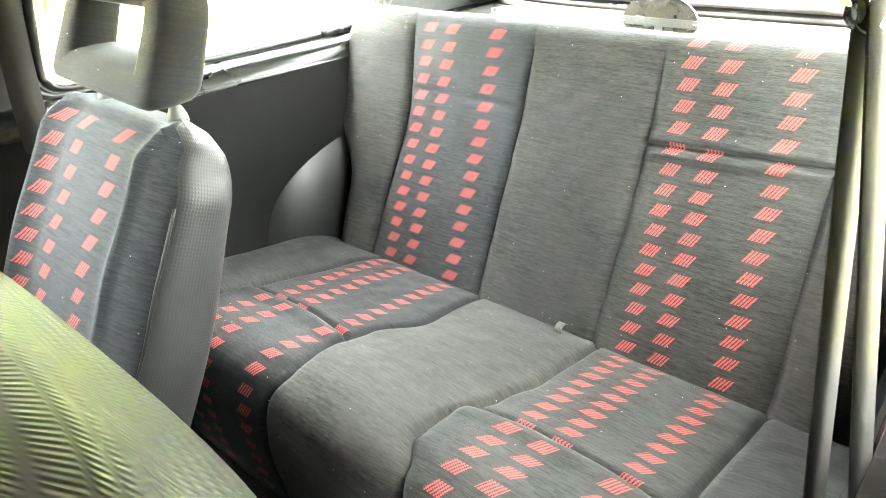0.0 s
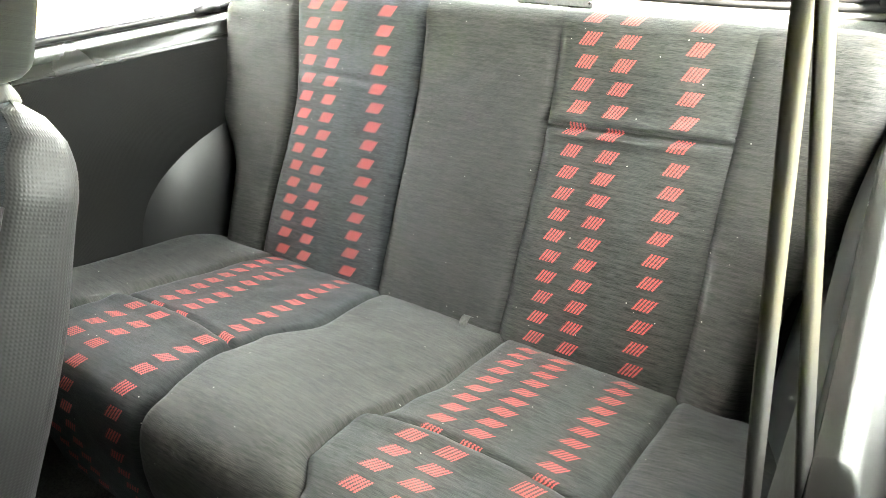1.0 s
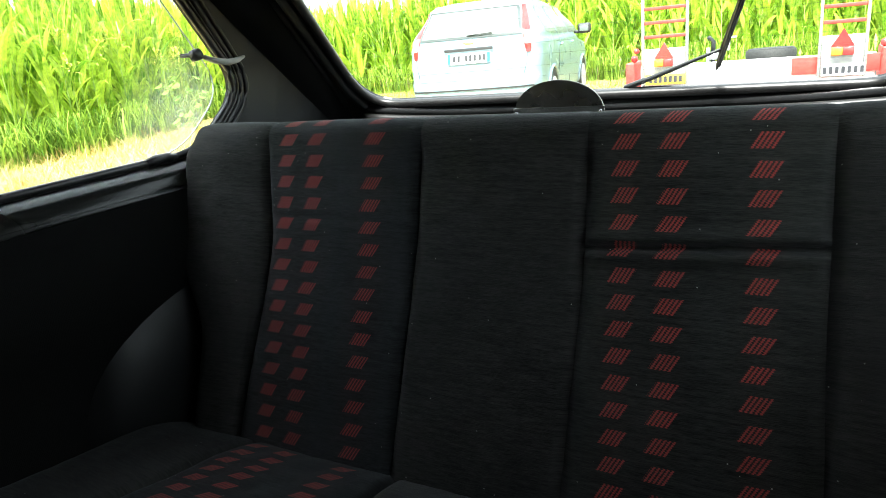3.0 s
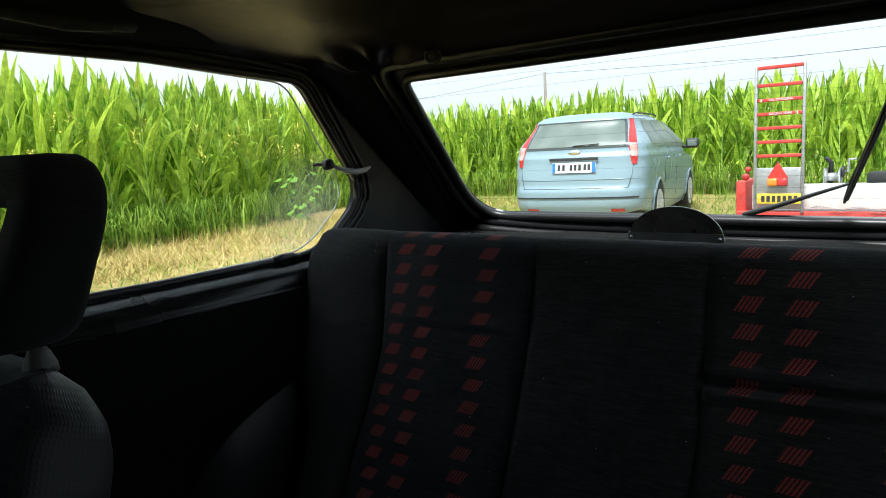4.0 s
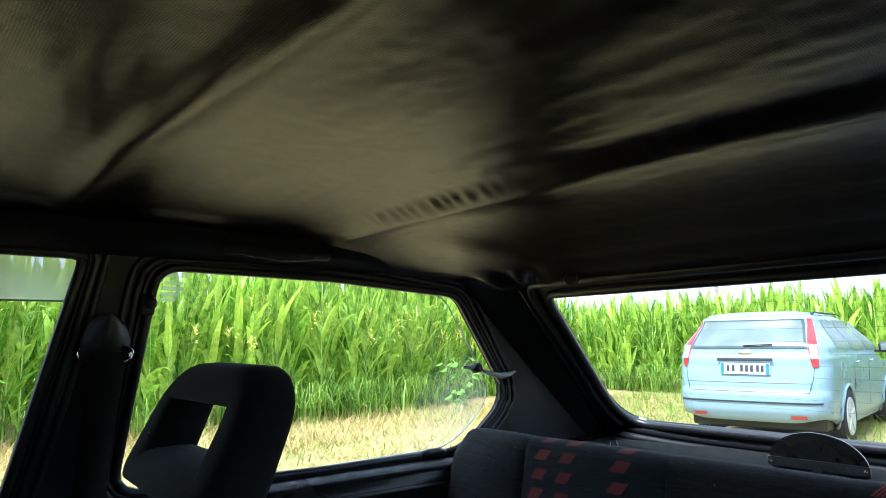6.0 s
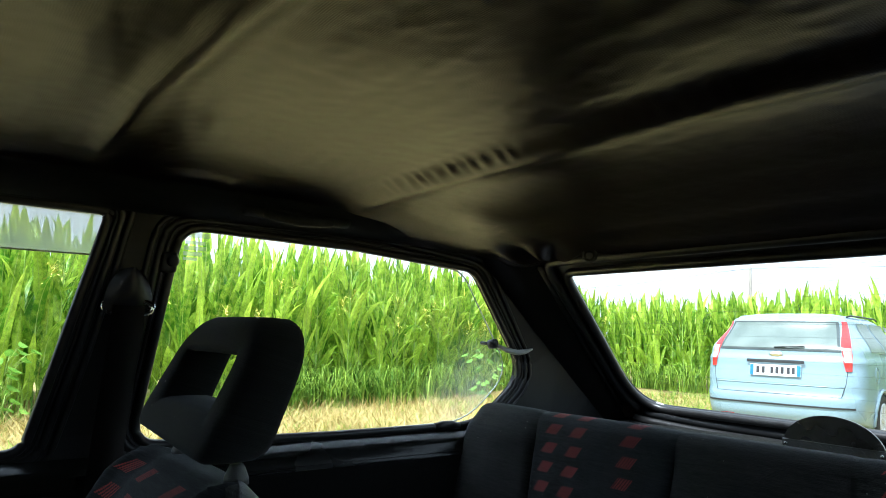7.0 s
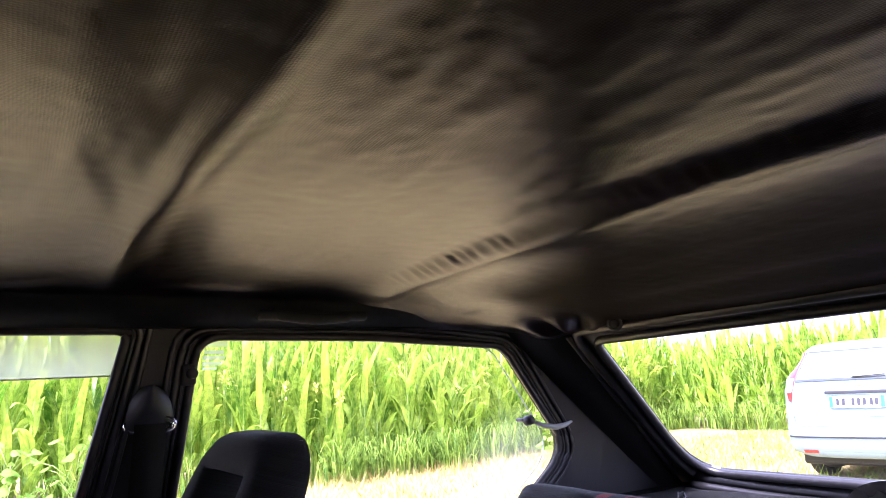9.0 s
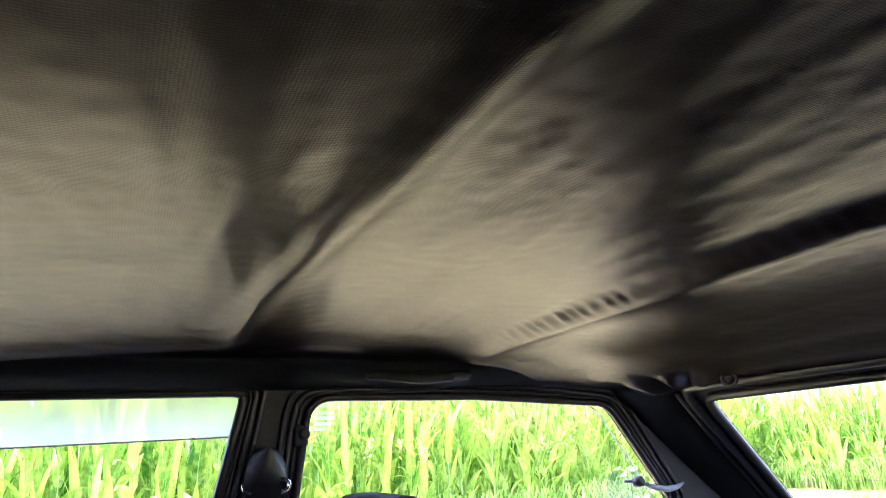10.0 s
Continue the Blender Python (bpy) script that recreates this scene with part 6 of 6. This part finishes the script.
    part("winch_gear", lathe_bm([(0.060, -0.012), (0.064, -0.004), (0.064, 0.004), (0.060, 0.012)], 20, pose(-0.575, 7.58, 0.70, 0, 90, 0)), M_BLACKPLASTIC, root)
    part("winch_crank", tube_bm([(-0.57, 7.58, 0.70), (-0.53, 7.58, 0.70), (-0.52, 7.54, 0.83), (-0.45, 7.54, 0.835)], 0.012, 8), M_GALV, root)
    part("spare_tyre", lathe_bm([(0.17, -0.07), (0.25, -0.075), (0.275, -0.05), (0.28, 0.0), (0.275, 0.05), (0.25, 0.075), (0.17, 0.07)], 28, pose(-0.17, 8.55, 0.565)), M_TYRE, root, "worn spare tyre lying flat")
    for k in range(44):
        x = -0.55 + k * 0.022
        ring = [(0.016 * math.cos(a), 0.0, 0.009 * math.sin(a)) for a in [q * math.tau / 8 for q in range(8)]]
        part("chain_link", tube_bm(ring, 0.003, 4, True), M_GALV, root).matrix_local = pose(x, 5.40, 0.515 + 0.012 * math.sin(k * 0.5) + 0.00002 * (k - 22) ** 2, 90 * (k % 2), 0, 0)
    return root


trailer()

pole = thing("power_pole", "weathered wooden pole beyond the maize with thin wires", "power pole")
part("mast", tube_bm([(-24.2, 44.7, 0.0), (-24.2, 44.7, 6.5)], [0.14, 0.10], 10), M_WOOD, pole)
for side_pts in ([(-24.2, 44.7, 6.4), (-34, 44, 5.6), (-46, 43, 5.2), (-62, 42, 5.4)], [(-24.2, 44.7, 6.4), (-8, 45.5, 5.7), (8, 46.5, 5.6), (30, 48, 6.4)], [(-40, 60, 9.0), (-10, 50, 10.2), (20, 46, 11.6)]):
    part("wire", tube_bm(side_pts, 0.012, 5), M_RUBBER, pole)


# broad-leaved weeds in front of the maize
def weed(seed, m):
    r = random.Random(seed)
    root = thing("weed", "broad-leaved green weed at the edge of the maize", "weed", "weeds")
    parts_list = []
    for k in range(26):
        a, h, d = r.uniform(0, math.tau), r.uniform(0.1, 1.0), r.uniform(0.08, 0.42)
        p = Vector((math.cos(a) * d, math.sin(a) * d, h))
        parts_list.append(tube_bm([(0, 0, max(0.0, h - 0.25)), p * 0.6 + Vector((0, 0, h * 0.4 - 0.05)), p], 0.004, 5))
        n = Vector((math.cos(a) * 0.5, math.sin(a) * 0.5, 1)).normalized()
        t = n.cross(Vector((0, 0, 1))).normalized()
        f = t.cross(n)
        w = r.uniform(0.045, 0.080)
        bm = bmesh.new()
        c = bm.verts.new(p)
        ring = [bm.verts.new(p + t * w * math.cos(q) * 0.9 + f * w * (math.sin(q) * 1.15) - n * 0.03 * abs(math.cos(q)) + n * r.uniform(-0.008, 0.008)) for q in [i * math.tau / 9 for i in range(9)]]
        for i in range(9):
            bm.faces.new((c, ring[i], ring[(i + 1) % 9]))
        part("leaf", bm, M_WEED, root)
    part("stem", joined(*parts_list), M_CORN_STEM, root)
    root.matrix_world = m
    return root


w0 = weed(21, pose(-8.2, -0.75, GZ))
for x, y, a in ((-8.3, -0.1, 70), (-8.25, -1.5, 140), (-8.45, 6.9, 200)):
    copy_thing(w0, pose(x, y, GZ, 0, 0, a))
